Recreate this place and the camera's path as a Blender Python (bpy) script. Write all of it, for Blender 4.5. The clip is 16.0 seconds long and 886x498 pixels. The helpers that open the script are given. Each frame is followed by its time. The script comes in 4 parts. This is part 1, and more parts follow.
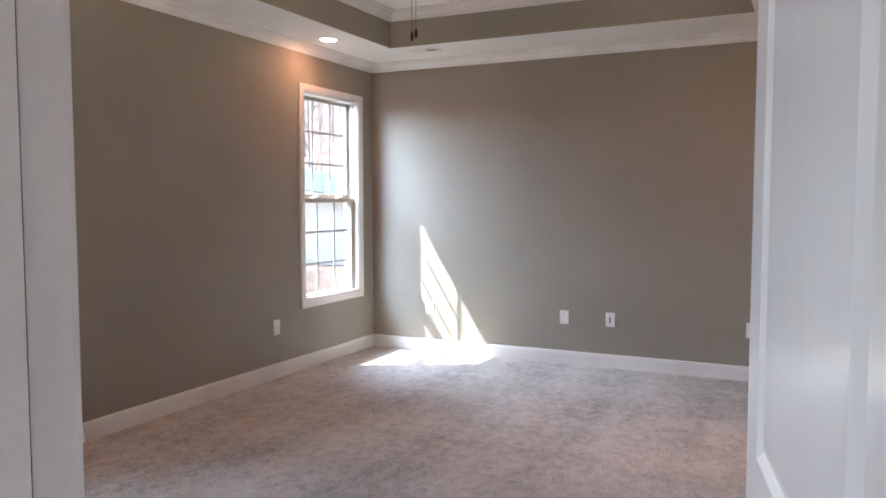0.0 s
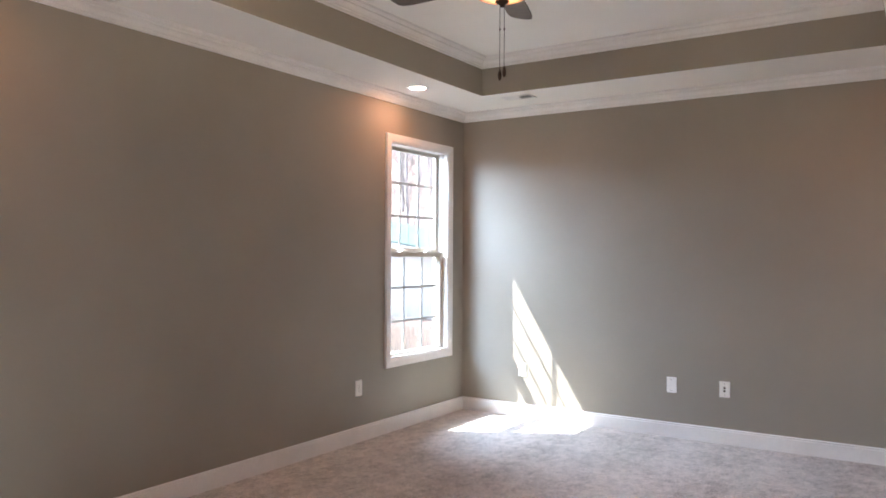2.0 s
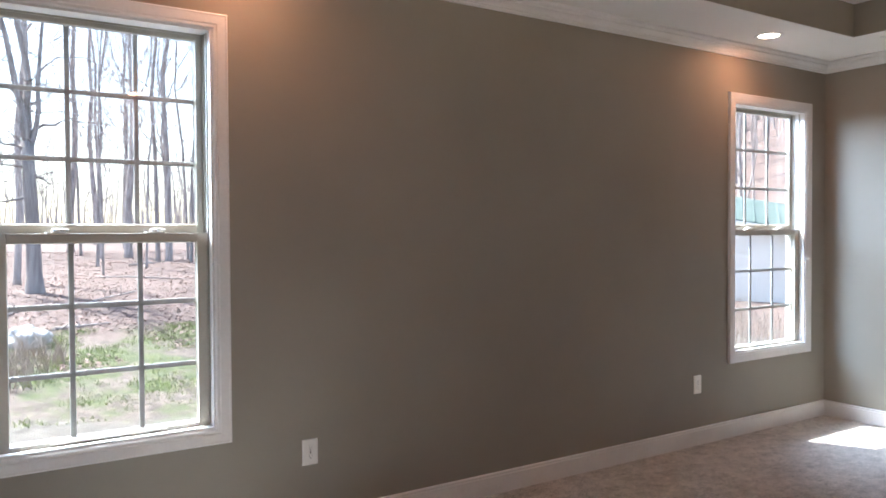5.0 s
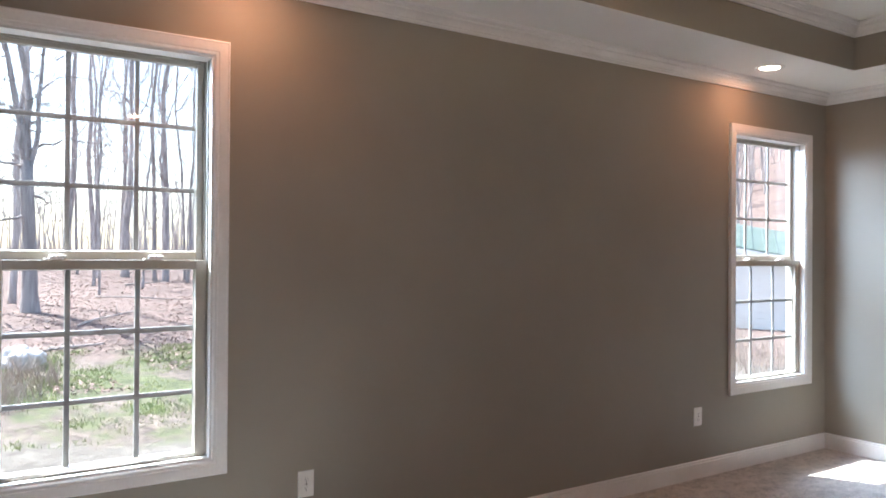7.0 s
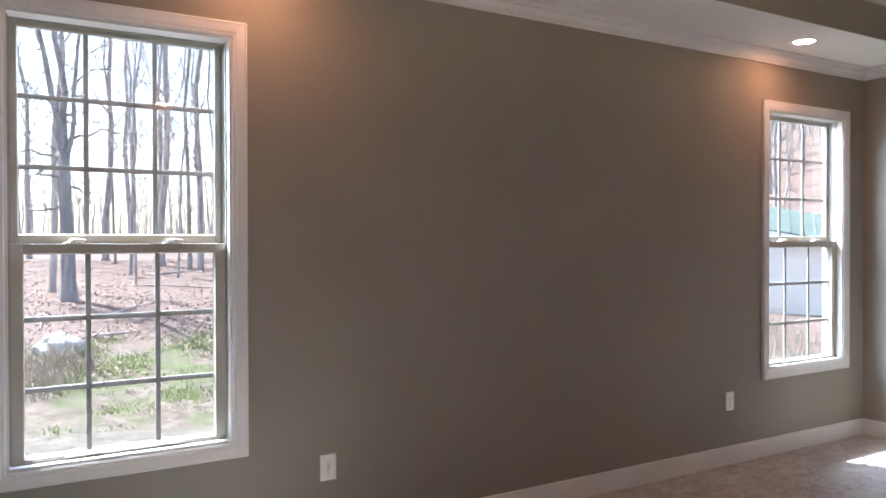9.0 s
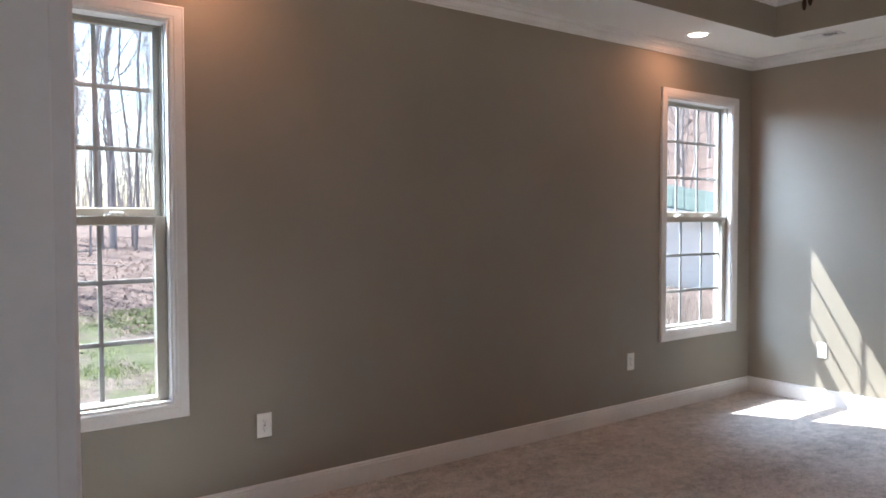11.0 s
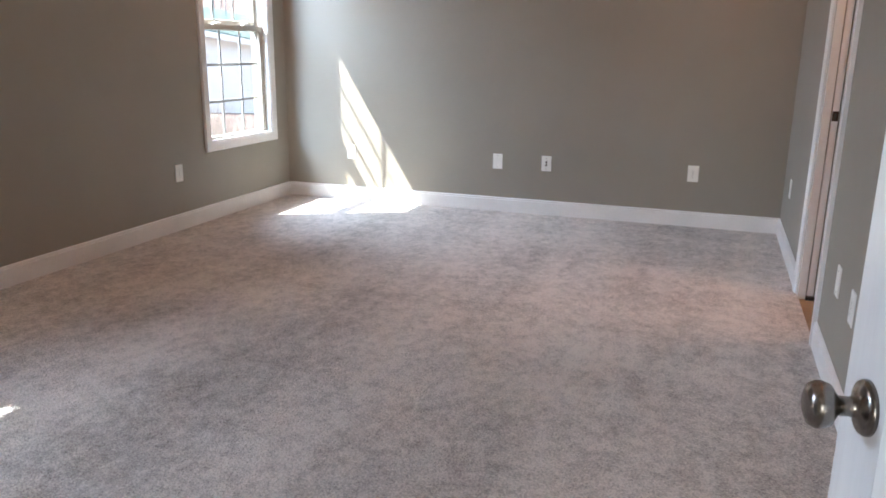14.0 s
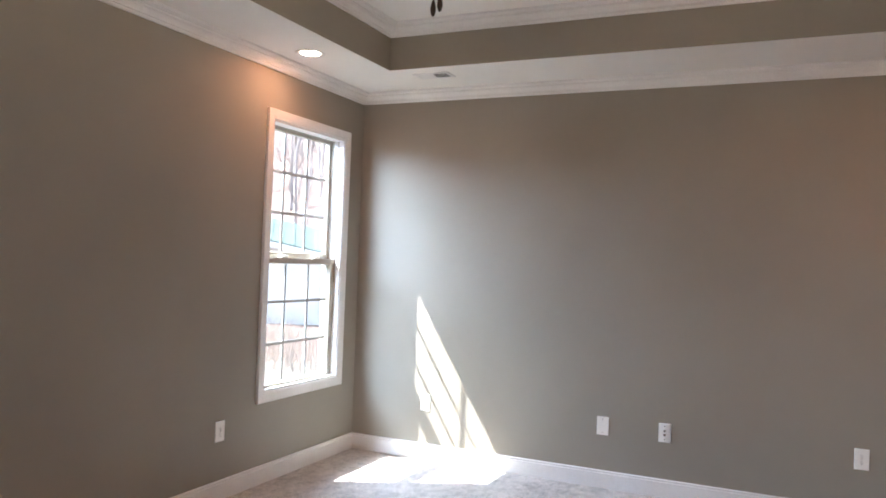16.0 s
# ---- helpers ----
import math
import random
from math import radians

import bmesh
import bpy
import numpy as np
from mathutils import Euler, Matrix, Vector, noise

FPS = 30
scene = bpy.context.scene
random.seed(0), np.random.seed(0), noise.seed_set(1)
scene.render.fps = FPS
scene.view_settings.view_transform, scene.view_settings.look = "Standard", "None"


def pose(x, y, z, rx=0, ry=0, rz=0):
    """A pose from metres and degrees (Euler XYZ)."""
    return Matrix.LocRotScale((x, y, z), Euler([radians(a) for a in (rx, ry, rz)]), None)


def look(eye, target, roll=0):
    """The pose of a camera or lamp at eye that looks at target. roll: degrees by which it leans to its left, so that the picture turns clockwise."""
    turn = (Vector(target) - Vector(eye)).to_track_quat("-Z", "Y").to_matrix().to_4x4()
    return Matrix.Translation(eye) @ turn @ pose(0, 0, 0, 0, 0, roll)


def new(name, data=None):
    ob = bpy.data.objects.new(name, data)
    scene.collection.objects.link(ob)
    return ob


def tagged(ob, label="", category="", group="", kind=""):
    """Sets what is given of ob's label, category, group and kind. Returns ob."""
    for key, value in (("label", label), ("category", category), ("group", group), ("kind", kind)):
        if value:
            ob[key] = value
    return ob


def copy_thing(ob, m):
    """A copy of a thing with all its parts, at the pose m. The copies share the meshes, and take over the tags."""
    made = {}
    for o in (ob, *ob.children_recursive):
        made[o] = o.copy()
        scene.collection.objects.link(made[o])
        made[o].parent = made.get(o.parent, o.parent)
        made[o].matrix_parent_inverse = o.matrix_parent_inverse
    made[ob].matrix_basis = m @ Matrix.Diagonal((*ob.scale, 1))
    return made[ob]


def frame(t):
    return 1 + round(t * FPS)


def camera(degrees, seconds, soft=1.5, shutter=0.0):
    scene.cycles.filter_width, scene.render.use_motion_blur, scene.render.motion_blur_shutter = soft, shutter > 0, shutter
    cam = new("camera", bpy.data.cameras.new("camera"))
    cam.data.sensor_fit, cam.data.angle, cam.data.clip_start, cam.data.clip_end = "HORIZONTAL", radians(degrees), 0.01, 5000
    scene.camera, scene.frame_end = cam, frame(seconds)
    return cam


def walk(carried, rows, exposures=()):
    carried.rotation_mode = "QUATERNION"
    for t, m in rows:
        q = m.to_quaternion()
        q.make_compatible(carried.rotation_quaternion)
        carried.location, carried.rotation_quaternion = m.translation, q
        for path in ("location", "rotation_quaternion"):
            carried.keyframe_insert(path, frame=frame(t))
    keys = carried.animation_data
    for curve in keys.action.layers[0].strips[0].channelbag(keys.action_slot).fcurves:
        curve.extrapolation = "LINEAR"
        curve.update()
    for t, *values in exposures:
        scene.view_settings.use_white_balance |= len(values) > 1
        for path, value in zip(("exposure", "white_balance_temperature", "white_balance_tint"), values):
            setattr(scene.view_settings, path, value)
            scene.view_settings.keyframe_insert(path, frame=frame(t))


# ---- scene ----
cam = camera(60.5, 16.0, soft=1.7)
PATH = [
    (0, (3.768, 0.812, 1.428), (2.904, 2.611, 1.300), 0.0),
    (0.5, (3.763, 0.819, 1.42), (2.896, 2.620, 1.353), 0.4),
    (1, (3.754, 0.921, 1.446), (2.861, 2.71, 1.419), -0.6),
    (1.5, (3.734, 1.091, 1.457), (2.728, 2.82, 1.47), -0.6),
    (2, (3.628, 1.184, 1.429), (2.538, 2.861, 1.443), 0.3),
    (2.5, (3.501, 1.23, 1.433), (2.294, 2.825, 1.426), -0.7),
    (3, (3.547, 1.258, 1.453), (2.085, 2.622, 1.436), -1.2),
    (3.5, (3.625, 1.258, 1.458), (2.014, 2.442, 1.402), -0.4),
    (4, (3.642, 1.317, 1.43), (1.994, 2.441, 1.292), -1.6),
    (4.5, (3.397, 1.402, 1.425), (1.750, 2.525, 1.274), -1.8),
    (5, (3.285, 1.476, 1.446), (1.609, 2.566, 1.4), -0.3),
    (5.2, (3.234, 1.523, 1.472), (1.532, 2.571, 1.441), 0.0),
    (7.3, (3.264, 1.475, 1.483), (1.594, 2.574, 1.498), 0.4),
    (7.5, (3.274, 1.487, 1.486), (1.597, 2.577, 1.491), 0.2),
    (8, (3.246, 1.561, 1.469), (1.531, 2.589, 1.44), -0.3),
    (8.2, (3.232, 1.585, 1.439), (1.497, 2.579, 1.413), -0.6),
    (10.3, (3.337, 1.434, 1.481), (1.686, 2.563, 1.485), -0.1),
    (10.5, (3.402, 1.416, 1.464), (1.762, 2.56, 1.468), -0.4),
    (11, (3.478, 1.362, 1.428), (1.878, 2.559, 1.351), -0.1),
    (11.5, (3.686, 1.325, 1.407), (2.159, 2.572, 1.07), 0.7),
    (12, (3.655, 1.276, 1.295), (2.272, 2.598, 0.712), 2.4),
    (12.2, (3.638, 1.24, 1.276), (2.335, 2.612, 0.629), 2.2),
    (12.5, (3.570, 1.188, 1.240), (2.460, 2.685, 0.516), 0.5),
    (13, (3.557, 1.109, 1.19), (2.813, 2.774, 0.366), -0.9),
    (13.3, (3.541, 1.054, 1.199), (2.904, 2.771, 0.395), 0.7),
    (13.5, (3.521, 1.055, 1.242), (2.903, 2.798, 0.482), 1.0),
    (13.8, (3.499, 1.168, 1.276), (2.866, 2.966, 0.653), 0.8),
    (14, (3.500, 1.240, 1.286), (2.863, 3.061, 0.779), 0.7),
    (14.5, (3.528, 1.493, 1.386), (2.830, 3.347, 1.106), 1.1),
    (15, (3.337, 1.684, 1.461), (2.722, 3.585, 1.362), 1.0),
    (15.5, (3.202, 1.896, 1.455), (2.62, 3.809, 1.431), 1.7),
    (16, (2.999, 2.104, 1.471), (2.164, 3.922, 1.5), 2.2),
]
walk(cam, [(t, look(eye, target, roll)) for t, eye, target, roll in PATH], [(0, 2.70, 6330, 5), (2, 2.82, 6330, 5), (3.5, 2.68, 6360, 5), (4.5, 2.42, 6230, 4), (5, 2.30, 6260, 4), (8, 2.30, 6280, 5), (11, 2.12, 6230, 4), (12.5, 2.46, 6360, 5), (13.2, 2.56, 6400, 4), (14, 2.70, 6380, 3), (15.4, 2.84, 6360, 4), (16, 2.78, 6340, 4)])

# ---------------------------------------------------------------- world and light
SUN_WAY = Vector((1.0, 0.537, -1.648)).normalized()
world = bpy.data.worlds.new("sky")
scene.world = world
world.use_nodes = True
wn = world.node_tree.nodes
sky = wn.new("ShaderNodeTexSky")
sky.sky_type = "NISHITA"
sky.sun_disc = False
sky.sun_elevation = math.asin(-SUN_WAY.z)
sky.sun_rotation = math.atan2(-SUN_WAY.x, -SUN_WAY.y)
sky.air_density, sky.dust_density, sky.ozone_density = 1.0, 2.0, 1.0
wn["Background"].inputs["Strength"].default_value = 0.15
world.node_tree.links.new(sky.outputs["Color"], wn["Background"].inputs["Color"])


def lamp(name, kind, energy, colour, m, **more):
    data = bpy.data.lights.new(name, kind)
    data.energy, data.color = energy, colour
    for key, value in more.items():
        if key == "size":
            data.size = value
        elif key == "size_y":
            data.shape, data.size_y = "RECTANGLE", value
        elif key == "disk":
            data.shape, data.size = "DISK", value
        elif key == "angle":
            data.angle = value
        elif key == "radius":
            data.shadow_soft_size = value
        elif key == "spot":
            data.spot_size, data.spot_blend = value
    ob = new(name, data)
    ob.matrix_world = m
    return ob


lamp("sun", "SUN", 5.0, (1.0, 0.985, 0.97), look((0, 0, 30), Vector((0, 0, 30)) + SUN_WAY), angle=radians(0.5))

# room plan
W, L, Y0 = 4.02, 7.10, 1.45          # east wall, far wall, door wall
FLOOR = 0.023                        # top of the carpet pile
SOFFIT, TRAY = 2.705, 3.0            # soffit and tray heights
TX0, TX1, TY0, TY1 = 0.555, 3.40, 2.10, 6.475
DX0, DX1, DTOP = 2.958, 3.842, 2.06    # entry opening
PY0, PY1 = 4.86, 5.60                # pocket door opening
WIN = ((1.53, 2.50), (5.93, 6.90))   # outer edges of the window casings
WZ0, WZ1 = 0.53, 2.385
CAS = 0.066                          # window casing width

for (wy0, wy1), power, rise, wide in zip(WIN, (146, 166), (0.53, 0.62), (3.4, 4.4)):      # skylight through each window opening
    mid = Vector((0, (wy0 + wy1) / 2, 1.46))
    lamp("window_skylight", "AREA", power, (0.59, 0.735, 1.0), look(mid + 2.5 * Vector((-0.75, -0.27, rise)), mid), size=wide, size_y=1.6)
WARM = (1.0, 0.345, 0.15)


# ---------------------------------------------------------------- materials
def nodes_of(name):
    mat = bpy.data.materials.new(name)
    mat.use_nodes = True
    n, k = mat.node_tree.nodes, mat.node_tree.links
    return mat, n, k, n["Principled BSDF"]


def surface(name, low, high, rough=0.5, scale=4.0, fine=120.0, bump=0.05, metal=0.0, spread=0.15, stretch=(1, 1, 1), depth=0.002, each=0.0):
    """A surface with two scales of variation between the colours low and high, and a fine relief."""
    mat, n, k, bsdf = nodes_of(name)
    co = n.new("ShaderNodeTexCoord")
    mp = n.new("ShaderNodeMapping")
    mp.inputs["Scale"].default_value = stretch
    k.new(co.outputs["Object"], mp.inputs["Vector"])
    big, small = n.new("ShaderNodeTexNoise"), n.new("ShaderNodeTexNoise")
    big.inputs["Scale"].default_value, big.inputs["Detail"].default_value = scale, 5
    small.inputs["Scale"].default_value, small.inputs["Detail"].default_value = fine, 3
    mix = n.new("ShaderNodeMath")
    mix.operation = "MULTIPLY_ADD"
    mix.inputs[1].default_value = 0.35
    ramp = n.new("ShaderNodeValToRGB")
    ramp.color_ramp.elements[0].position, ramp.color_ramp.elements[1].position = 0.5 - spread + 0.17, 0.5 + spread + 0.17
    ramp.color_ramp.elements[0].color, ramp.color_ramp.elements[1].color = (*low, 1), (*high, 1)
    for t in (big, small):
        k.new(mp.outputs["Vector"], t.inputs["Vector"])
    k.new(small.outputs["Fac"], mix.inputs[0])
    k.new(big.outputs["Fac"], mix.inputs[2])
    k.new(mix.outputs[0], ramp.inputs["Fac"])
    out = ramp.outputs["Color"]
    if each:
        info, hsv, rng = n.new("ShaderNodeObjectInfo"), n.new("ShaderNodeHueSaturation"), n.new("ShaderNodeMapRange")
        rng.inputs["To Min"].default_value, rng.inputs["To Max"].default_value = 1 - each, 1 + each
        k.new(info.outputs["Random"], rng.inputs["Value"])
        k.new(rng.outputs["Result"], hsv.inputs["Value"])
        k.new(out, hsv.inputs["Color"])
        out = hsv.outputs["Color"]
    k.new(out, bsdf.inputs["Base Color"])
    if bump:
        b = n.new("ShaderNodeBump")
        b.inputs["Strength"].default_value, b.inputs["Distance"].default_value = bump, depth
        k.new(small.outputs["Fac"], b.inputs["Height"])
        k.new(b.outputs["Normal"], bsdf.inputs["Normal"])
    bsdf.inputs["Roughness"].default_value, bsdf.inputs["Metallic"].default_value = rough, metal
    return mat


def carpet_material():
    mat, n, k, bsdf = nodes_of("carpet_pile")
    co = n.new("ShaderNodeTexCoord")

    def noise_at(scale, detail, stretch=(1, 1, 1), turn=0.0, rough=0.5):
        mp, t = n.new("ShaderNodeMapping"), n.new("ShaderNodeTexNoise")
        mp.inputs["Scale"].default_value, mp.inputs["Rotation"].default_value = stretch, (0, 0, turn)
        t.inputs["Scale"].default_value, t.inputs["Detail"].default_value, t.inputs["Roughness"].default_value = scale, detail, rough
        k.new(co.outputs["Object"], mp.inputs["Vector"])
        k.new(mp.outputs["Vector"], t.inputs["Vector"])
        return t.outputs["Fac"]

    def math_of(op, a, b):
        m = n.new("ShaderNodeMath")
        m.operation = op
        for i, v in enumerate((a, b)):
            if isinstance(v, (int, float)):
                m.inputs[i].default_value = v
            else:
                k.new(v, m.inputs[i])
        return m.outputs[0]

    swathe = noise_at(2.3, 3, (1.0, 0.20, 1), 0.62, 0.55)       # strokes of the vacuum cleaner
    cross = noise_at(3.1, 3, (0.24, 1.0, 1), 0.28, 0.55)        # strokes across them
    clump = noise_at(20, 5, (1, 0.75, 1), 0.4, 0.75)             # trodden clumps of pile
    yarn = noise_at(120, 3, rough=0.7)                          # single yarns
    twist = n.new("ShaderNodeTexVoronoi")                       # twisted yarn ends
    twist.inputs["Scale"].default_value = 150
    k.new(co.outputs["Object"], twist.inputs["Vector"])
    big = math_of("ADD", math_of("MULTIPLY", swathe, 0.42), math_of("MULTIPLY", cross, 0.24))
    small = math_of("ADD", math_of("MULTIPLY", clump, 0.74), math_of("ADD", math_of("MULTIPLY", yarn, 0.74), math_of("MULTIPLY", twist.outputs["Distance"], -0.16)))
    mixed = math_of("ADD", big, small)
    ramp = n.new("ShaderNodeValToRGB")
    el = ramp.color_ramp.elements
    el[0].position, el[0].color = 0.60, (0.205, 0.190, 0.176, 1)
    el[1].position, el[1].color = 0.94, (0.795, 0.745, 0.70, 1)
    k.new(math_of("MULTIPLY", mixed, 0.84), ramp.inputs["Fac"])
    k.new(ramp.outputs["Color"], bsdf.inputs["Base Color"])
    b1, b2 = n.new("ShaderNodeBump"), n.new("ShaderNodeBump")
    b1.inputs["Strength"].default_value, b1.inputs["Distance"].default_value = 0.7, 0.02
    b2.inputs["Strength"].default_value, b2.inputs["Distance"].default_value = 1.0, 0.012
    k.new(clump, b1.inputs["Height"])
    k.new(yarn, b2.inputs["Height"])
    k.new(b1.outputs["Normal"], b2.inputs["Normal"])
    k.new(b2.outputs["Normal"], bsdf.inputs["Normal"])
    bsdf.inputs["Roughness"].default_value = 0.95
    bsdf.inputs["Sheen Weight"].default_value, bsdf.inputs["Sheen Roughness"].default_value = 0.28, 0.5
    bsdf.inputs["Specular IOR Level"].default_value = 0.15
    return mat


def glowing(name, colour, strength):
    mat, n, k, bsdf = nodes_of(name)
    bsdf.inputs["Base Color"].default_value = (*colour, 1)
    bsdf.inputs["Emission Color"].default_value = (*colour, 1)
    bsdf.inputs["Emission Strength"].default_value = strength
    return mat


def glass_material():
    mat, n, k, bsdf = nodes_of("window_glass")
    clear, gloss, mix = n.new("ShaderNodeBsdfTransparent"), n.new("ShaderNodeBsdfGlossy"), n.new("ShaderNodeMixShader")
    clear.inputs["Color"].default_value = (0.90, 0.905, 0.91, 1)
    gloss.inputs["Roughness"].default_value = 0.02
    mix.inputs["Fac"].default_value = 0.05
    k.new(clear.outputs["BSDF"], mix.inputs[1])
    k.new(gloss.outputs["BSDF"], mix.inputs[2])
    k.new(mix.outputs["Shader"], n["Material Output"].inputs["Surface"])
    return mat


def bowl_material():
    """Amber alabaster glass lit from within: brighter towards the bulb at the bottom middle."""
    mat, n, k, bsdf = nodes_of("alabaster_glass")
    co, noise_tex, ramp = n.new("ShaderNodeTexCoord"), n.new("ShaderNodeTexNoise"), n.new("ShaderNodeValToRGB")
    far, rng = n.new("ShaderNodeVectorMath"), n.new("ShaderNodeMapRange")
    noise_tex.inputs["Scale"].default_value, noise_tex.inputs["Detail"].default_value = 9, 4
    ramp.color_ramp.elements[0].position, ramp.color_ramp.elements[0].color = 0.3, (1.0, 0.27, 0.09, 1)
    ramp.color_ramp.elements[1].position, ramp.color_ramp.elements[1].color = 0.75, (1.0, 0.50, 0.22, 1)
    far.operation = "DISTANCE"
    far.inputs[1].default_value = (0.030, -0.03, -0.425)      # the bulb behind the glass
    rng.inputs["From Min"].default_value, rng.inputs["From Max"].default_value = 0.02, 0.11
    rng.inputs["To Min"].default_value, rng.inputs["To Max"].default_value = 0.75, 0.11
    k.new(co.outputs["Object"], noise_tex.inputs["Vector"])
    k.new(co.outputs["Object"], far.inputs[0])
    k.new(far.outputs["Value"], rng.inputs["Value"])
    k.new(noise_tex.outputs["Fac"], ramp.inputs["Fac"])
    k.new(ramp.outputs["Color"], bsdf.inputs["Base Color"])
    k.new(ramp.outputs["Color"], bsdf.inputs["Emission Color"])
    k.new(rng.outputs["Result"], bsdf.inputs["Emission Strength"])
    bsdf.inputs["Roughness"].default_value = 0.25
    return mat


WALL = surface("greige_wall_paint", (0.284, 0.258, 0.216), (0.312, 0.284, 0.239), 0.62, 1.3, 420, 0.10, depth=0.0006)
CEIL = surface("flat_ceiling_paint", (0.86, 0.845, 0.805), (0.90, 0.885, 0.85), 0.85, 1.1, 300, 0.08, depth=0.0006)
TRIM = surface("white_trim_paint", (0.74, 0.73, 0.72), (0.82, 0.81, 0.80), 0.30, 3, 60, 0.03, depth=0.0008)
DOOR = surface("white_door_paint", (0.76, 0.75, 0.75), (0.83, 0.82, 0.82), 0.22, 3, 90, 0.05, depth=0.0008, stretch=(1, 1, 0.1))
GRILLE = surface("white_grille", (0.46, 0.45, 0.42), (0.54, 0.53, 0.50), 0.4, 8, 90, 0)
VINYL = surface("almond_vinyl", (0.40, 0.375, 0.315), (0.46, 0.43, 0.37), 0.35, 5, 80, 0.02)
PLATE = surface("white_plastic", (0.80, 0.79, 0.76), (0.85, 0.84, 0.81), 0.32, 8, 90, 0.01)
HOLE_SHADE = surface("hole_shade", (0.003, 0.003, 0.003), (0.006, 0.005, 0.005), 0.95, 20, 90, 0)
SLOT = surface("dark_slot", (0.02, 0.02, 0.02), (0.035, 0.035, 0.035), 0.6, 20, 90, 0)
NICKEL = surface("satin_nickel", (0.17, 0.150, 0.132), (0.27, 0.243, 0.22), 0.24, 30, 300, 0.02, metal=1.0)
STEEL = surface("brushed_steel", (0.46, 0.44, 0.42), (0.58, 0.56, 0.54), 0.34, 30, 300, 0.02, metal=0.9)
BRONZE = surface("oil_rubbed_bronze", (0.035, 0.022, 0.016), (0.07, 0.045, 0.03), 0.38, 20, 200, 0.05, metal=0.7)
BLADE = surface("walnut_blade", (0.030, 0.020, 0.015), (0.068, 0.045, 0.034), 0.48, 6, 60, 0.05, stretch=(1, 8, 8))
CARPET = carpet_material()
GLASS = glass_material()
BOWL = bowl_material()
BULB = glowing("frosted_bulb", (1.0, 0.66, 0.36), 9.0)
LENS = glowing("recessed_lens", (1.0, 0.86, 0.70), 5.0)
DARKWOOD = surface("dark_cabinet_wood", (0.055, 0.025, 0.014), (0.11, 0.055, 0.03), 0.4, 4, 70, 0.06, stretch=(6, 6, 1))
RUBBER = surface("black_track", (0.012, 0.012, 0.012), (0.02, 0.02, 0.02), 0.7, 10, 90, 0)
BARK = surface("grey_bark", (0.24, 0.205, 0.20), (0.47, 0.42, 0.41), 0.9, 3, 14, 0.9, stretch=(4, 4, 0.7), depth=0.03, each=0.25)
STONE = surface("pale_boulder", (0.33, 0.325, 0.325), (0.58, 0.575, 0.58), 0.85, 2.5, 18, 0.7, depth=0.03)
SIDING = surface("white_siding", (0.74, 0.70, 0.66), (0.82, 0.78, 0.74), 0.55, 1.5, 40, 0.05)
ROOFING = surface("green_metal_roof", (0.085, 0.120, 0.104), (0.125, 0.160, 0.143), 0.45, 1.5, 30, 0.05)
TWIG = surface("dry_russet_twigs", (0.28, 0.215, 0.175), (0.46, 0.37, 0.31), 0.9, 4, 40, 0.2)
BLADES_GREEN = surface("grass_blades", (0.22, 0.27, 0.09), (0.34, 0.38, 0.16), 0.8, 2, 30, 0)


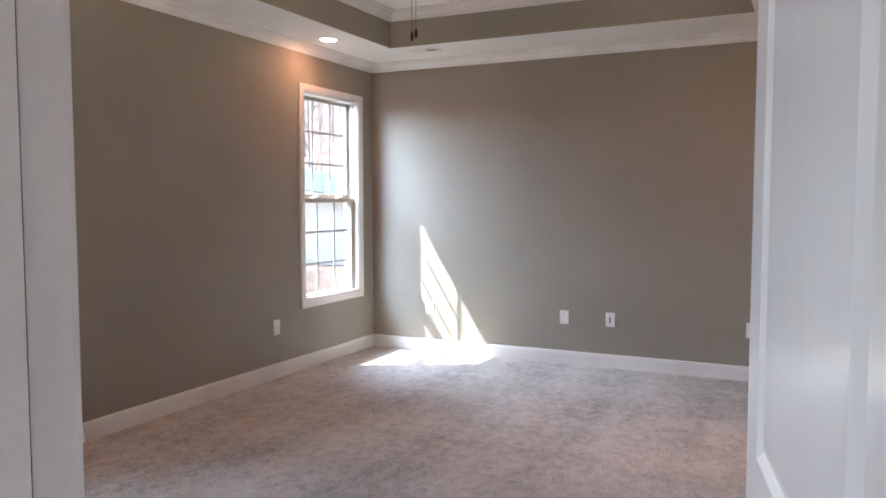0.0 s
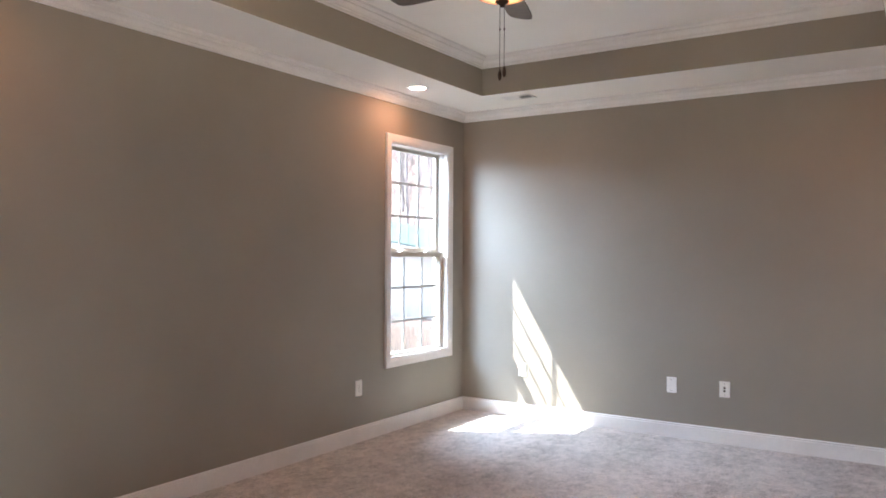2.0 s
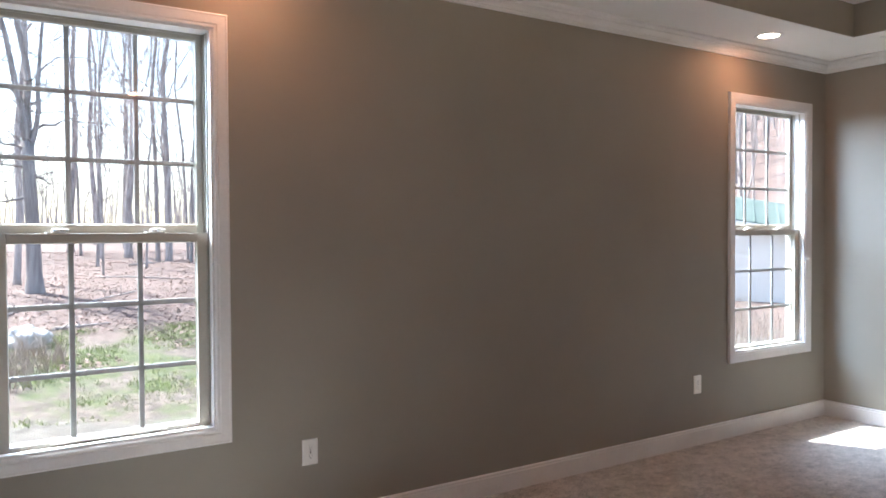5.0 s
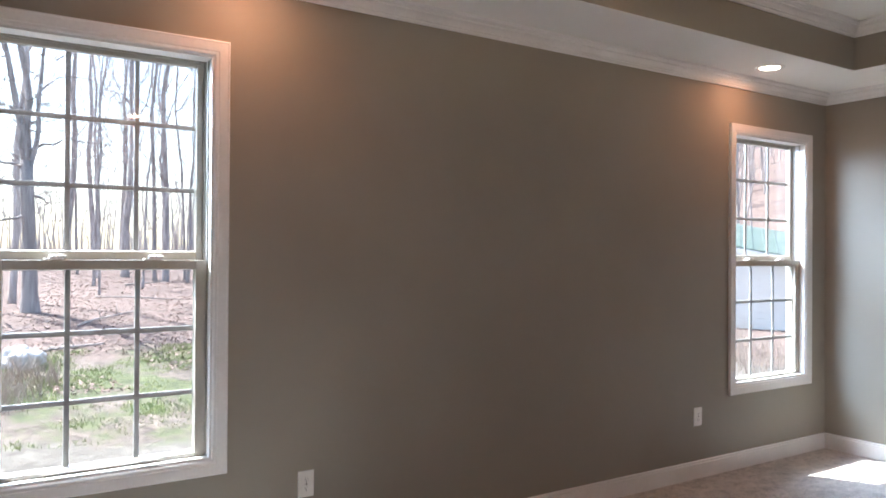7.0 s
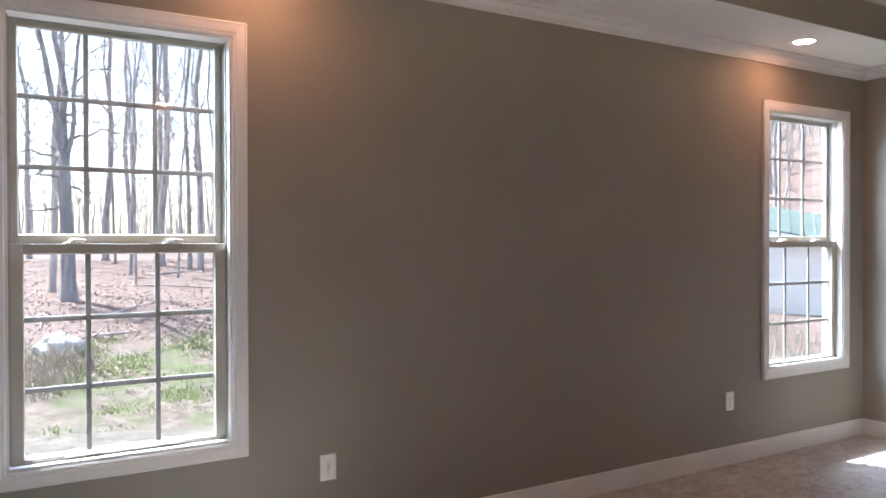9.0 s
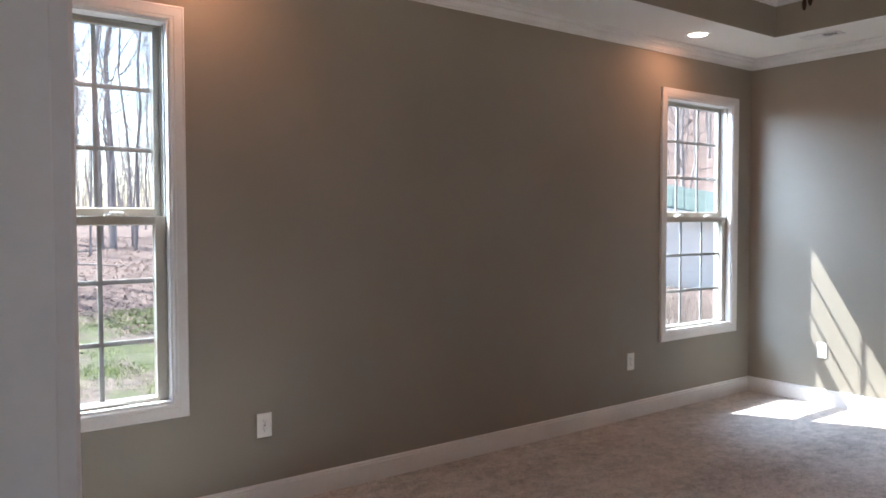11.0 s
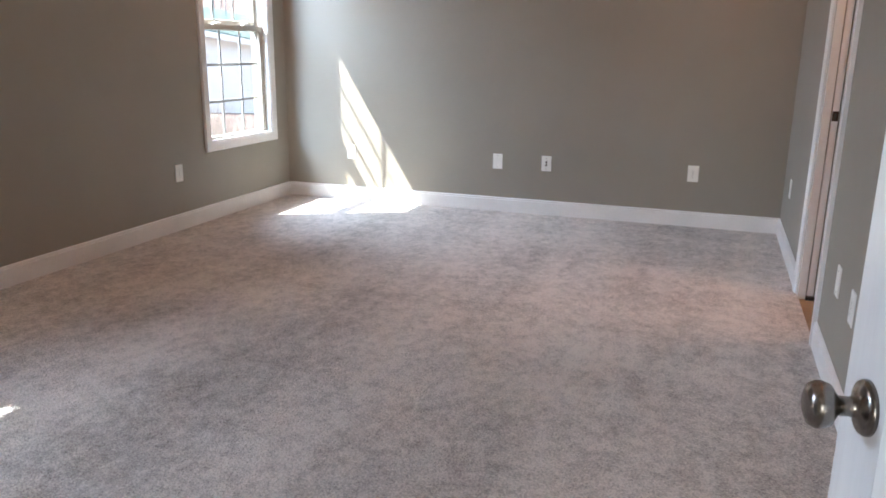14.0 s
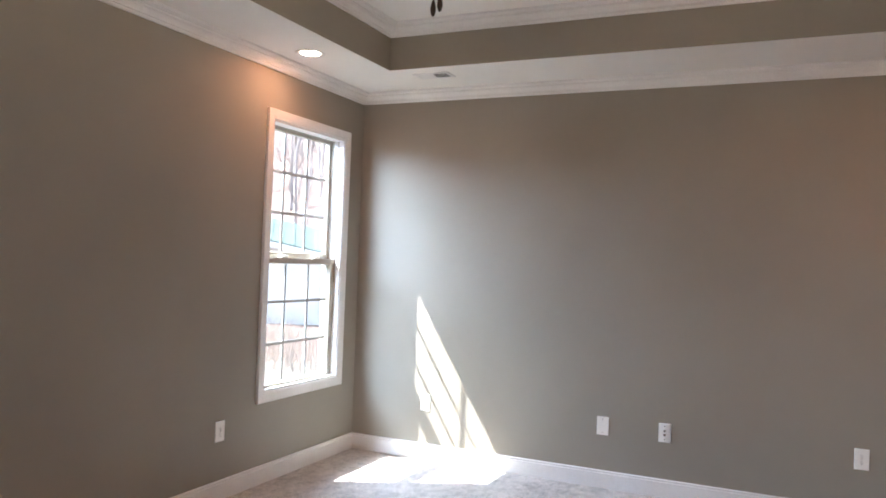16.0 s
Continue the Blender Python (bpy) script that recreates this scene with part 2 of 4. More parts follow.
def ground_material():
    mat, n, k, bsdf = nodes_of("leaf_litter_and_grass")
    co = n.new("ShaderNodeTexCoord")

    def noise_at(scale, detail, rough=0.6):
        t = n.new("ShaderNodeTexNoise")
        t.inputs["Scale"].default_value, t.inputs["Detail"].default_value, t.inputs["Roughness"].default_value = scale, detail, rough
        k.new(co.outputs["Object"], t.inputs["Vector"])
        return t.outputs["Fac"]

    def ramp_of(fac, p0, c0, p1, c1):
        r = n.new("ShaderNodeValToRGB")
        r.color_ramp.elements[0].position, r.color_ramp.elements[0].color = p0, (*c0, 1)
        r.color_ramp.elements[1].position, r.color_ramp.elements[1].color = p1, (*c1, 1)
        k.new(fac, r.inputs["Fac"])
        return r.outputs["Color"]

    leaves = ramp_of(noise_at(4.0, 8, 0.85), 0.40, (0.085, 0.060, 0.053), 0.62, (0.21, 0.148, 0.130))
    grass = ramp_of(noise_at(9, 5), 0.35, (0.045, 0.055, 0.024), 0.7, (0.115, 0.125, 0.055))
    soil = ramp_of(noise_at(7, 5), 0.35, (0.06, 0.045, 0.038), 0.7, (0.20, 0.16, 0.135))
    sep, rng, wob, add = n.new("ShaderNodeSeparateXYZ"), n.new("ShaderNodeMapRange"), noise_at(0.55, 5), n.new("ShaderNodeMath")
    k.new(co.outputs["Object"], sep.inputs["Vector"])
    add.operation = "MULTIPLY_ADD"
    add.inputs[1].default_value = 9.0
    k.new(wob, add.inputs[0])
    k.new(sep.outputs["X"], add.inputs[2])
    rng.inputs["From Min"].default_value, rng.inputs["From Max"].default_value = -6.9, -5.2
    k.new(add.outputs[0], rng.inputs["Value"])
    m1, m2, pat = n.new("ShaderNodeMix"), n.new("ShaderNodeMix"), n.new("ShaderNodeMapRange")
    m1.data_type = m2.data_type = "RGBA"
    pat.inputs["From Min"].default_value, pat.inputs["From Max"].default_value = 0.50, 0.58
    k.new(noise_at(0.9, 4), pat.inputs["Value"])
    k.new(pat.outputs["Result"], m1.inputs["Factor"])
    k.new(grass, m1.inputs[6])
    k.new(soil, m1.inputs[7])
    yard, both = n.new("ShaderNodeMapRange"), n.new("ShaderNodeMath")
    yard.inputs["From Min"].default_value, yard.inputs["From Max"].default_value = 10.0, 8.0
    both.operation = "MULTIPLY"
    k.new(sep.outputs["Y"], yard.inputs["Value"])
    k.new(rng.outputs["Result"], both.inputs[0])
    k.new(yard.outputs["Result"], both.inputs[1])
    k.new(both.outputs[0], m2.inputs["Factor"])
    k.new(leaves, m2.inputs[6])
    k.new(m1.outputs[2], m2.inputs[7])
    m3, near = n.new("ShaderNodeMix"), n.new("ShaderNodeMapRange")
    m3.data_type = "RGBA"
    near.inputs["From Min"].default_value, near.inputs["From Max"].default_value = -2.8, -1.3      # bare pale soil by the house
    k.new(add.outputs[0], near.inputs["Value"])
    k.new(near.outputs["Result"], m3.inputs["Factor"])
    k.new(m2.outputs[2], m3.inputs[6])
    k.new(ramp_of(noise_at(6, 6, 0.7), 0.35, (0.065, 0.055, 0.046), 0.7, (0.185, 0.165, 0.145)), m3.inputs[7])
    k.new(m3.outputs[2], bsdf.inputs["Base Color"])
    b = n.new("ShaderNodeBump")
    b.inputs["Strength"].default_value, b.inputs["Distance"].default_value = 0.8, 0.05
    k.new(noise_at(14, 5), b.inputs["Height"])
    k.new(b.outputs["Normal"], bsdf.inputs["Normal"])
    bsdf.inputs["Roughness"].default_value = 0.95
    return mat


def leaf_material():
    mat, n, k, bsdf = nodes_of("fallen_leaves")
    geo, ramp = n.new("ShaderNodeNewGeometry"), n.new("ShaderNodeValToRGB")
    ramp.color_ramp.elements[0].color, ramp.color_ramp.elements[1].color = (0.115, 0.068, 0.058, 1), (0.25, 0.155, 0.138, 1)
    k.new(geo.outputs["Random Per Island"], ramp.inputs["Fac"])
    k.new(ramp.outputs["Color"], bsdf.inputs["Base Color"])
    bsdf.inputs["Roughness"].default_value = 0.7
    return mat


GROUND, LEAVES = ground_material(), leaf_material()


# ---------------------------------------------------------------- mesh helpers
def part(name, bm, material, parent=None, label="", smooth=False):
    """Links a bmesh as one mesh object under a thing or a part."""
    mesh = bpy.data.meshes.new(name)
    bmesh.ops.recalc_face_normals(bm, faces=bm.faces)
    bm.to_mesh(mesh)
    bm.free()
    mesh.materials.append(material)
    if smooth:
        mesh.polygons.foreach_set("use_smooth", [True] * len(mesh.polygons))
        mesh.update()
    ob = new(name, mesh)
    if parent:
        ob.parent = parent
    if label:
        ob["label"] = label
    return ob


def thing(name, m=None, **tags):
    ob = new(name)
    ob.empty_display_size = 0.1
    if m is not None:
        ob.matrix_world = m
    return tagged(ob, **tags)


def box(bm, x0, y0, z0, x1, y1, z1, bevel=0.0):
    vs = [bm.verts.new((x, y, z)) for x in (x0, x1) for y in (y0, y1) for z in (z0, z1)]
    fs = [bm.faces.new([vs[i] for i in f]) for f in ((0, 1, 3, 2), (4, 6, 7, 5), (0, 4, 5, 1), (2, 3, 7, 6), (0, 2, 6, 4), (1, 5, 7, 3))]
    if bevel:
        es = list({e for f in fs for e in f.edges})
        bmesh.ops.bevel(bm, geom=es, offset=bevel, segments=2, profile=0.6, affect="EDGES")
    return bm


def boxes(*dims, bevel=0.0):
    bm = bmesh.new()
    for d in dims:
        box(bm, *d, bevel=bevel)
    return bm


def lathe(bm, profile, turns=32, centre=(0, 0, 0), axis="z"):
    """Revolves (radius, height) pairs about an axis through centre."""
    rings = []
    for r, h in profile:
        ring = []
        for i in range(turns):
            a = 2 * math.pi * i / turns
            p = {"z": (r * math.cos(a), r * math.sin(a), h), "x": (h, r * math.cos(a), r * math.sin(a)), "y": (r * math.cos(a), h, r * math.sin(a))}[axis]
            ring.append(bm.verts.new(Vector(p) + Vector(centre)))
        rings.append(ring)
    for a, b in zip(rings, rings[1:]):
        for i in range(turns):
            bm.faces.new((a[i], a[(i + 1) % turns], b[(i + 1) % turns], b[i]))
    bm.faces.new(rings[0])
    bm.faces.new(rings[-1])
    return bm


def tube(bm, points, radii, sides=7):
    """A tapered tube through the points."""
    rings = []
    for i, p in enumerate(points):
        way = (points[min(i + 1, len(points) - 1)] - points[max(i - 1, 0)]).normalized()
        side = way.orthogonal().normalized()
        up = way.cross(side)
        rings.append([bm.verts.new(p + radii[i] * (math.cos(a) * side + math.sin(a) * up)) for a in (2 * math.pi * j / sides for j in range(sides))])
    for a, b in zip(rings, rings[1:]):
        for i in range(sides):
            bm.faces.new((a[i], a[(i + 1) % sides], b[(i + 1) % sides], b[i]))
    bm.faces.new(rings[0])
    bm.faces.new(rings[-1])
    return bm


def swept(bm, corners, profile, closed=True):
    """Sweeps a profile along a flat loop of corners. corners: functions of the profile's first number that give x, y (or y, z); profile: (across, out)."""
    rows = [[bm.verts.new(c(u, w)) for u, w in profile] for c in corners]
    n = len(rows)
    for i in range(n if closed else n - 1):
        a, b = rows[i], rows[(i + 1) % n]
        for j in range(len(profile)):
            bm.faces.new((a[j], b[j], b[(j + 1) % len(profile)], a[(j + 1) % len(profile)]))
    if not closed:
        bm.faces.new(rows[0])
        bm.faces.new(rows[-1])
    return bm


def moulding_ring(x0, x1, y0, y1, profile):
    """A moulding all round the inside of a rectangle; profile: (distance from the wall, height)."""
    return swept(bmesh.new(), [lambda u, z: (x0 + u, y0 + u, z), lambda u, z: (x1 - u, y0 + u, z), lambda u, z: (x1 - u, y1 - u, z), lambda u, z: (x0 + u, y1 - u, z)], profile)


def structure(name, bm, material, label, category, parent=None):
    return tagged(part(name, bm, material, parent), label, category, kind="structure")


# ---------------------------------------------------------------- shell of the room
TH = 0.14
H = 3.25
oy = [(w[0] + CAS, w[1] - CAS) for w in WIN]
oz0, oz1 = WZ0 + CAS, WZ1 - CAS
bm = boxes((-TH, Y0 - 0.14, -0.1, 0, oy[0][0], H), (-TH, oy[0][1], -0.1, 0, oy[1][0], H), (-TH, oy[1][1], -0.1, 0, L + TH, H),
           *((-TH, a, -0.1, 0, b, oz0) for a, b in oy), *((-TH, a, oz1, 0, b, H) for a, b in oy))
structure("wall_west", bm, WALL, "greige painted window wall with two double-hung windows", "wall")
structure("wall_north", boxes((0, L, -0.1, W, L + TH, H)), WALL, "greige painted far wall catching a patch of sunlight", "wall")
structure("wall_east", boxes((W, Y0, -0.1, W + 0.125, PY0, H), (W, PY1, -0.1, W + 0.045, L + TH, H), (W + 0.080, PY1, -0.1, W + 0.125, L + TH, H), (W, PY0, 2.06, W + 0.125, PY1, H)),
          WALL, "greige painted wall with a pocket doorway", "wall")
structure("wall_south", boxes((0, Y0 - 0.12, -0.1, DX0 - 0.02, Y0, H), (DX1 + 0.02, Y0 - 0.12, -0.1, 5.2, Y0, H), (DX0 - 0.02, Y0 - 0.12, DTOP + 0.02, DX1 + 0.02, Y0, H)),
          WALL, "greige painted wall around the entry door", "wall")
structure("floor", boxes((0, Y0 - 0.12, -0.1, W, L, FLOOR), (2.45, -2.72, -0.1, 5.2, Y0 - 0.12, FLOOR)), CARPET, "soft grey-beige cut-pile carpet with brushed swathes", "carpet")
structure("bath_floor", boxes((W + 0.004, Y0 + 0.004, -0.1, 6.2, L, -0.004)), surface("tan_tile", (0.30, 0.22, 0.15), (0.42, 0.32, 0.23), 0.4, 3, 40, 0.05), "tan floor of the adjoining bathroom", "floor")
E = 0.003
bm = boxes((0, Y0, SOFFIT, TX0 - E, L, SOFFIT + 0.03), (TX1 + E, Y0, SOFFIT, W, L, SOFFIT + 0.03), (TX0 - E, Y0, SOFFIT, TX1 + E, TY0 - E, SOFFIT + 0.03), (TX0 - E, TY1 + E, SOFFIT, TX1 + E, L, SOFFIT + 0.03))
structure("ceiling_soffit", bm, CEIL, "white ceiling border around the raised tray", "ceiling")
structure("ceiling", boxes((TX0 - 0.03, TY0 - 0.03, TRAY, TX1 + 0.03, TY1 + 0.03, TRAY + 0.05)), CEIL, "white raised tray ceiling", "ceiling")
for side, dims in (("west", (TX0 - 0.03, TY0, SOFFIT + 0.002, TX0, TY1, TRAY)), ("east", (TX1, TY0, SOFFIT + 0.002, TX1 + 0.03, TY1, TRAY)),
                   ("south", (TX0 - 0.03, TY0 - 0.03, SOFFIT + 0.002, TX1 + 0.03, TY0, TRAY)), ("north", (TX0 - 0.03, TY1, SOFFIT + 0.002, TX1 + 0.03, TY1 + 0.03, TRAY))):
    structure("wall_tray_" + side, boxes(dims), WALL, "greige painted upright side of the tray ceiling", "wall")


def crown(base, top, out):
    """Stepped cove profile from the wall at base to the ceiling at top."""
    h = top - base
    pts = [(0, 0), (0.13, 0), (0.17, 0.12), (0.17, 0.20), (0.28, 0.22), (0.28, 0.30), (0.34, 0.42), (0.44, 0.54), (0.58, 0.62), (0.60, 0.64), (0.60, 0.74), (0.74, 0.76), (0.80, 0.82), (0.93, 0.85), (0.93, 0.93), (1, 0.93), (1, 1.0), (0, 1.0)]
    return [(u * out, base + v * h) for u, v in pts]


structure("crown_trim", moulding_ring(0, W, Y0, L, crown(2.630, SOFFIT - 0.001, 0.085)), TRIM, "white stepped crown moulding under the soffit", "moulding")
structure("tray_crown_trim", moulding_ring(TX0, TX1, TY0, TY1, crown(2.920, TRAY - 0.001, 0.085)), TRIM, "white stepped crown moulding inside the tray", "moulding")

BASE = [(0, 0), (0.014, 0), (0.014, 0.112), (0.0145, 0.114), (0.0145, 0.118), (0.009, 0.121), (0.0085, 0.124), (0.012, 0.128), (0.012, 0.132), (0.006, 0.137), (0, 0.138)]


def baseboard(p0, p1, inward):
    p0, p1, inward = Vector(p0), Vector(p1), Vector(inward)
    return swept(bmesh.new(), [lambda u, z: (*(p0 + u * inward), z), lambda u, z: (*(p1 + u * inward), z)], BASE, closed=False)


for p0, p1, inward in (((0, Y0), (0, L), (1, 0)), ((0.0, L), (W, L), (0, -1)), ((W, PY1 + 0.07), (W, L), (-1, 0)), ((W, Y0), (W, PY0 - 0.07), (-1, 0)), ((0, Y0), (DX0 - 0.09, Y0), (0, 1))):
    structure("baseboard", baseboard(p0, p1, inward), TRIM, "white baseboard with an eased top edge", "baseboard")



def carpet_pile(x0, x1, y0, y1, step):
    """Leaning tufts of yarn over the stretch of carpet that is passed nearest, thinning out towards its edges."""
    rng = np.random.default_rng(3)
    gx, gy = np.meshgrid(np.arange(x0, x1, step), np.arange(y0, y1, step))
    px = gx.ravel() + rng.uniform(-0.5, 0.5, gx.size) * step
    py = gy.ravel() + rng.uniform(-0.5, 0.5, gx.size) * step
    edge = np.minimum(np.minimum(px - x0 + 0.6, x1 - px), np.minimum(py - y0 + 0.6, y1 - py)) / 0.9
    keep = rng.uniform(0, 1, px.size) < edge
    px, py = px[keep], py[keep]
    n = px.size
    turn, lean, tall = rng.uniform(0, 2 * np.pi, n), rng.uniform(0, 2 * np.pi, n), rng.uniform(0.003, 0.0065, n)
    co = np.zeros((n, 4, 3))
    for i in range(3):
        a = turn + i * 2.0944
        co[:, i] = np.stack((px + 0.0042 * np.cos(a), py + 0.0042 * np.sin(a), np.full(n, FLOOR - 0.001)), 1)
    co[:, 3] = np.stack((px + 0.9 * tall * np.cos(lean), py + 0.9 * tall * np.sin(lean), FLOOR + tall), 1)
    base = 4 * np.arange(n)[:, None, None]
    tri = (base + np.array([[0, 1, 3], [1, 2, 3], [2, 0, 3]])).reshape(-1, 3)
    mesh = bpy.data.meshes.new("carpet_pile")
    mesh.from_pydata(co.reshape(-1, 3).tolist(), [], tri.tolist())
    mesh.polygons.foreach_set("use_smooth", [True] * len(mesh.polygons))
    mesh.materials.append(CARPET)
    tagged(new("carpet_pile", mesh), "short twisted tufts of the grey-beige carpet", "carpet", kind="stuff")


carpet_pile(0.75, 3.60, 1.50, 4.60, 0.0085)

# hall behind the camera and bathroom behind the pocket door, closed plainly
structure("hall_wall_west", boxes((2.45, -2.6, 0, 2.57, Y0 - 0.121, H)), WALL, "plain greige hall wall", "wall")
structure("hall_wall_east", boxes((5.08, -2.6, 0, 5.2, Y0 - 0.121, H)), WALL, "plain greige hall wall", "wall")
structure("hall_ceiling", boxes((2.45, -2.6, 2.7, 5.2, Y0 - 0.121, 2.75)), CEIL, "plain white hall ceiling", "ceiling")
structure("hall_wall_south", boxes((2.45, -2.72, 0, 2.6, -2.6, H), (3.9, -2.72, 0, 5.2, -2.6, H), (2.6, -2.72, 2.2, 3.9, -2.6, H)), WALL, "plain greige hall wall with a daylit opening", "wall")
lamp("hall_daylight", "AREA", 7.0, (1.0, 0.92, 0.92), look((3.2, -2.62, 1.2), (3.5, 1.4, 1.1)), size=1.2, size_y=2.0)
structure("bath_wall_east", boxes((6.1, Y0, 0, 6.2, L, H)), WALL, "plain bathroom wall", "wall")
structure("bath_wall_south", boxes((W + 0.125, Y0 + 0.01, 0, 6.1, Y0 + 0.11, H)), WALL, "plain bathroom wall", "wall")
structure("bath_wall_north", boxes((W + 0.125, L - 0.1, 0, 6.1, L, H)), WALL, "plain bathroom wall", "wall")
structure("bath_ceiling", boxes((W + 0.125, Y0, 2.7, 6.2, L, 2.75)), CEIL, "plain bathroom ceiling", "ceiling")
lamp("bath_lamp", "AREA", 3.4, (1.0, 0.46, 0.22), look((5.0, 5.2, 2.6), (4.2, 5.2, 0)), size=0.5, size_y=0.5)


structure("roof", boxes((-TH, Y0 - 0.14, H, 6.2, L + TH, H + 0.12), (2.45, -2.72, H, 5.2, Y0 - 0.14, H + 0.12)), surface("roof_felt", (0.08, 0.08, 0.08), (0.14, 0.135, 0.13), 0.9, 2, 40, 0.1), "plain flat roof closing the house", "roof")

# ---------------------------------------------------------------- windows
def frame_loop(y0, y1, z0, z1, profile, x=0.0):
    """A mitred frame round an opening in the window wall; profile: (outwards from the opening, towards the room)."""
    return swept(bmesh.new(), [lambda u, w: (x + w, y0 - u, z0 - u), lambda u, w: (x + w, y1 + u, z0 - u), lambda u, w: (x + w, y1 + u, z1 + u), lambda u, w: (x + w, y0 - u, z1 + u)], profile)


CASING = [(0.0, 0.0), (0.0, 0.010), (0.006, 0.014), (0.016, 0.014), (0.020, 0.017), (0.053, 0.019), (0.059, 0.021), (0.064, 0.019), (CAS, 0.012), (CAS, 0.0)]


def sash(name, win, y0, y1, z0, z1, x, t, stile, bottom, top):
    """One sash of a double-hung window with a glazing bead, its pane and a grille of two bars each way behind the glass."""
    s = part(name, boxes((x, y0, z0, x + t, y0 + stile, z1), (x, y1 - stile, z0, x + t, y1, z1), (x + 0.0005, y0 + stile, z0, x + t - 0.0005, y1 - stile, z0 + bottom),
                         (x + 0.0005, y0 + stile, z1 - top, x + t - 0.0005, y1 - stile, z1), bevel=0.003), VINYL, win, "almond vinyl sash")
    gy0, gy1, gz0, gz1 = y0 + stile, y1 - stile, z0 + bottom, z1 - top
    part("glazing_bead", frame_loop(gy0 + 0.004, gy1 - 0.004, gz0 + 0.004, gz1 - 0.004, [(0, x + 0.018), (0.0038, x + 0.024), (0.0038, x + 0.018)]), VINYL, s)
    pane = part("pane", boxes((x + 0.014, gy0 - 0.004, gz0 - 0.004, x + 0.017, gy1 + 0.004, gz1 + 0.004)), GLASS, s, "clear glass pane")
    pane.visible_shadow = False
    w = 0.0105
    cy, cz = (gy0 + gy1) / 2, (gz0 + gz1) / 2
    for i in (-1, 1):
        yy, zz = cy + i * 0.131, cz + i * 0.1365
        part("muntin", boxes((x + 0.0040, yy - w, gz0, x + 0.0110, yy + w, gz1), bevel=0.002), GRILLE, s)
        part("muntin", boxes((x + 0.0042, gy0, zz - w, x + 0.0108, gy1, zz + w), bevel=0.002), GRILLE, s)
    return s


def window(name, y0, y1, label):
    win = tagged(thing(name), label, "window", kind="structure")
    iy0, iy1 = y0 + CAS, y1 - CAS
    part("casing", frame_loop(iy0, iy1, oz0, oz1, CASING), TRIM, win, "white mitred window casing")
    part("jamb_liner", frame_loop(iy0 + 0.010, iy1 - 0.010, oz0 + 0.008, oz1 - 0.010, [(0, -0.085), (0, 0.004), (0.0095, 0.004), (0.0095, -0.085)]), TRIM, win)
    part("window_frame", frame_loop(iy0 + 0.024, iy1 - 0.024, oz0 + 0.022, oz1 - 0.024, [(0, -TH + 0.002), (0, -0.098), (0.007, -0.098), (0.007, -0.0855), (0.0215, -0.0855), (0.0215, -TH + 0.002)]), VINYL, win, "almond vinyl window frame")
    for side, yy in ((1, iy0 + 0.0102), (-1, iy1 - 0.0102)):         # balance tracks that the lower sash slides in
        part("sash_track", boxes((-0.0845, min(yy, yy + side * 0.005), oz0 + 0.020, -0.074, max(yy, yy + side * 0.005), oz1 - 0.011), (-0.042, min(yy, yy + side * 0.005), oz0 + 0.020, -0.036, max(yy, yy + side * 0.005), oz1 - 0.011)), VINYL, win)
    part("window_sill", boxes((-0.0335, iy0 + 0.0105, oz0 + 0.0085, 0.002, iy1 - 0.0105, oz0 + 0.013), bevel=0.002), TRIM, win)
    mid = 1.405
    sash("upper_sash", win, iy0 + 0.018, iy1 - 0.018, mid, oz1 - 0.016, -0.127, 0.032, 0.028, 0.076, 0.020)
    low = sash("lower_sash", win, iy0 + 0.0155, iy1 - 0.0155, oz0 + 0.0085, mid + 0.041, -0.082, 0.044, 0.045, 0.022, 0.037)
    part("lift_rail", boxes((-0.0378, iy0 + 0.20, oz0 + 0.018, -0.028, iy1 - 0.20, oz0 + 0.026), bevel=0.002), VINYL, low)
    for f in (0.28, 0.72):
        yy = iy0 + f * (iy1 - iy0)
        bm = boxes((-0.074, yy - 0.036, mid + 0.0415, -0.044, yy + 0.036, mid + 0.048), bevel=0.003)
        lathe(bm, [(0.016, mid + 0.048), (0.016, mid + 0.057), (0.009, mid + 0.061)], 18, (-0.059, yy, 0))
        tube(bm, [Vector((-0.059, yy, mid + 0.055)), Vector((-0.052, yy + 0.022, mid + 0.056)), Vector((-0.048, yy + 0.044, mid + 0.054))], [0.0065, 0.0055, 0.0045], 8)
        part("sash_lock", bm, PLATE, low, "cream cam lock on the meeting rail")
    return win


window("window_1", *WIN[0], "white-cased double-hung window looking onto bare woods")
window("window_2", *WIN[1], "white-cased double-hung window beside the far corner")


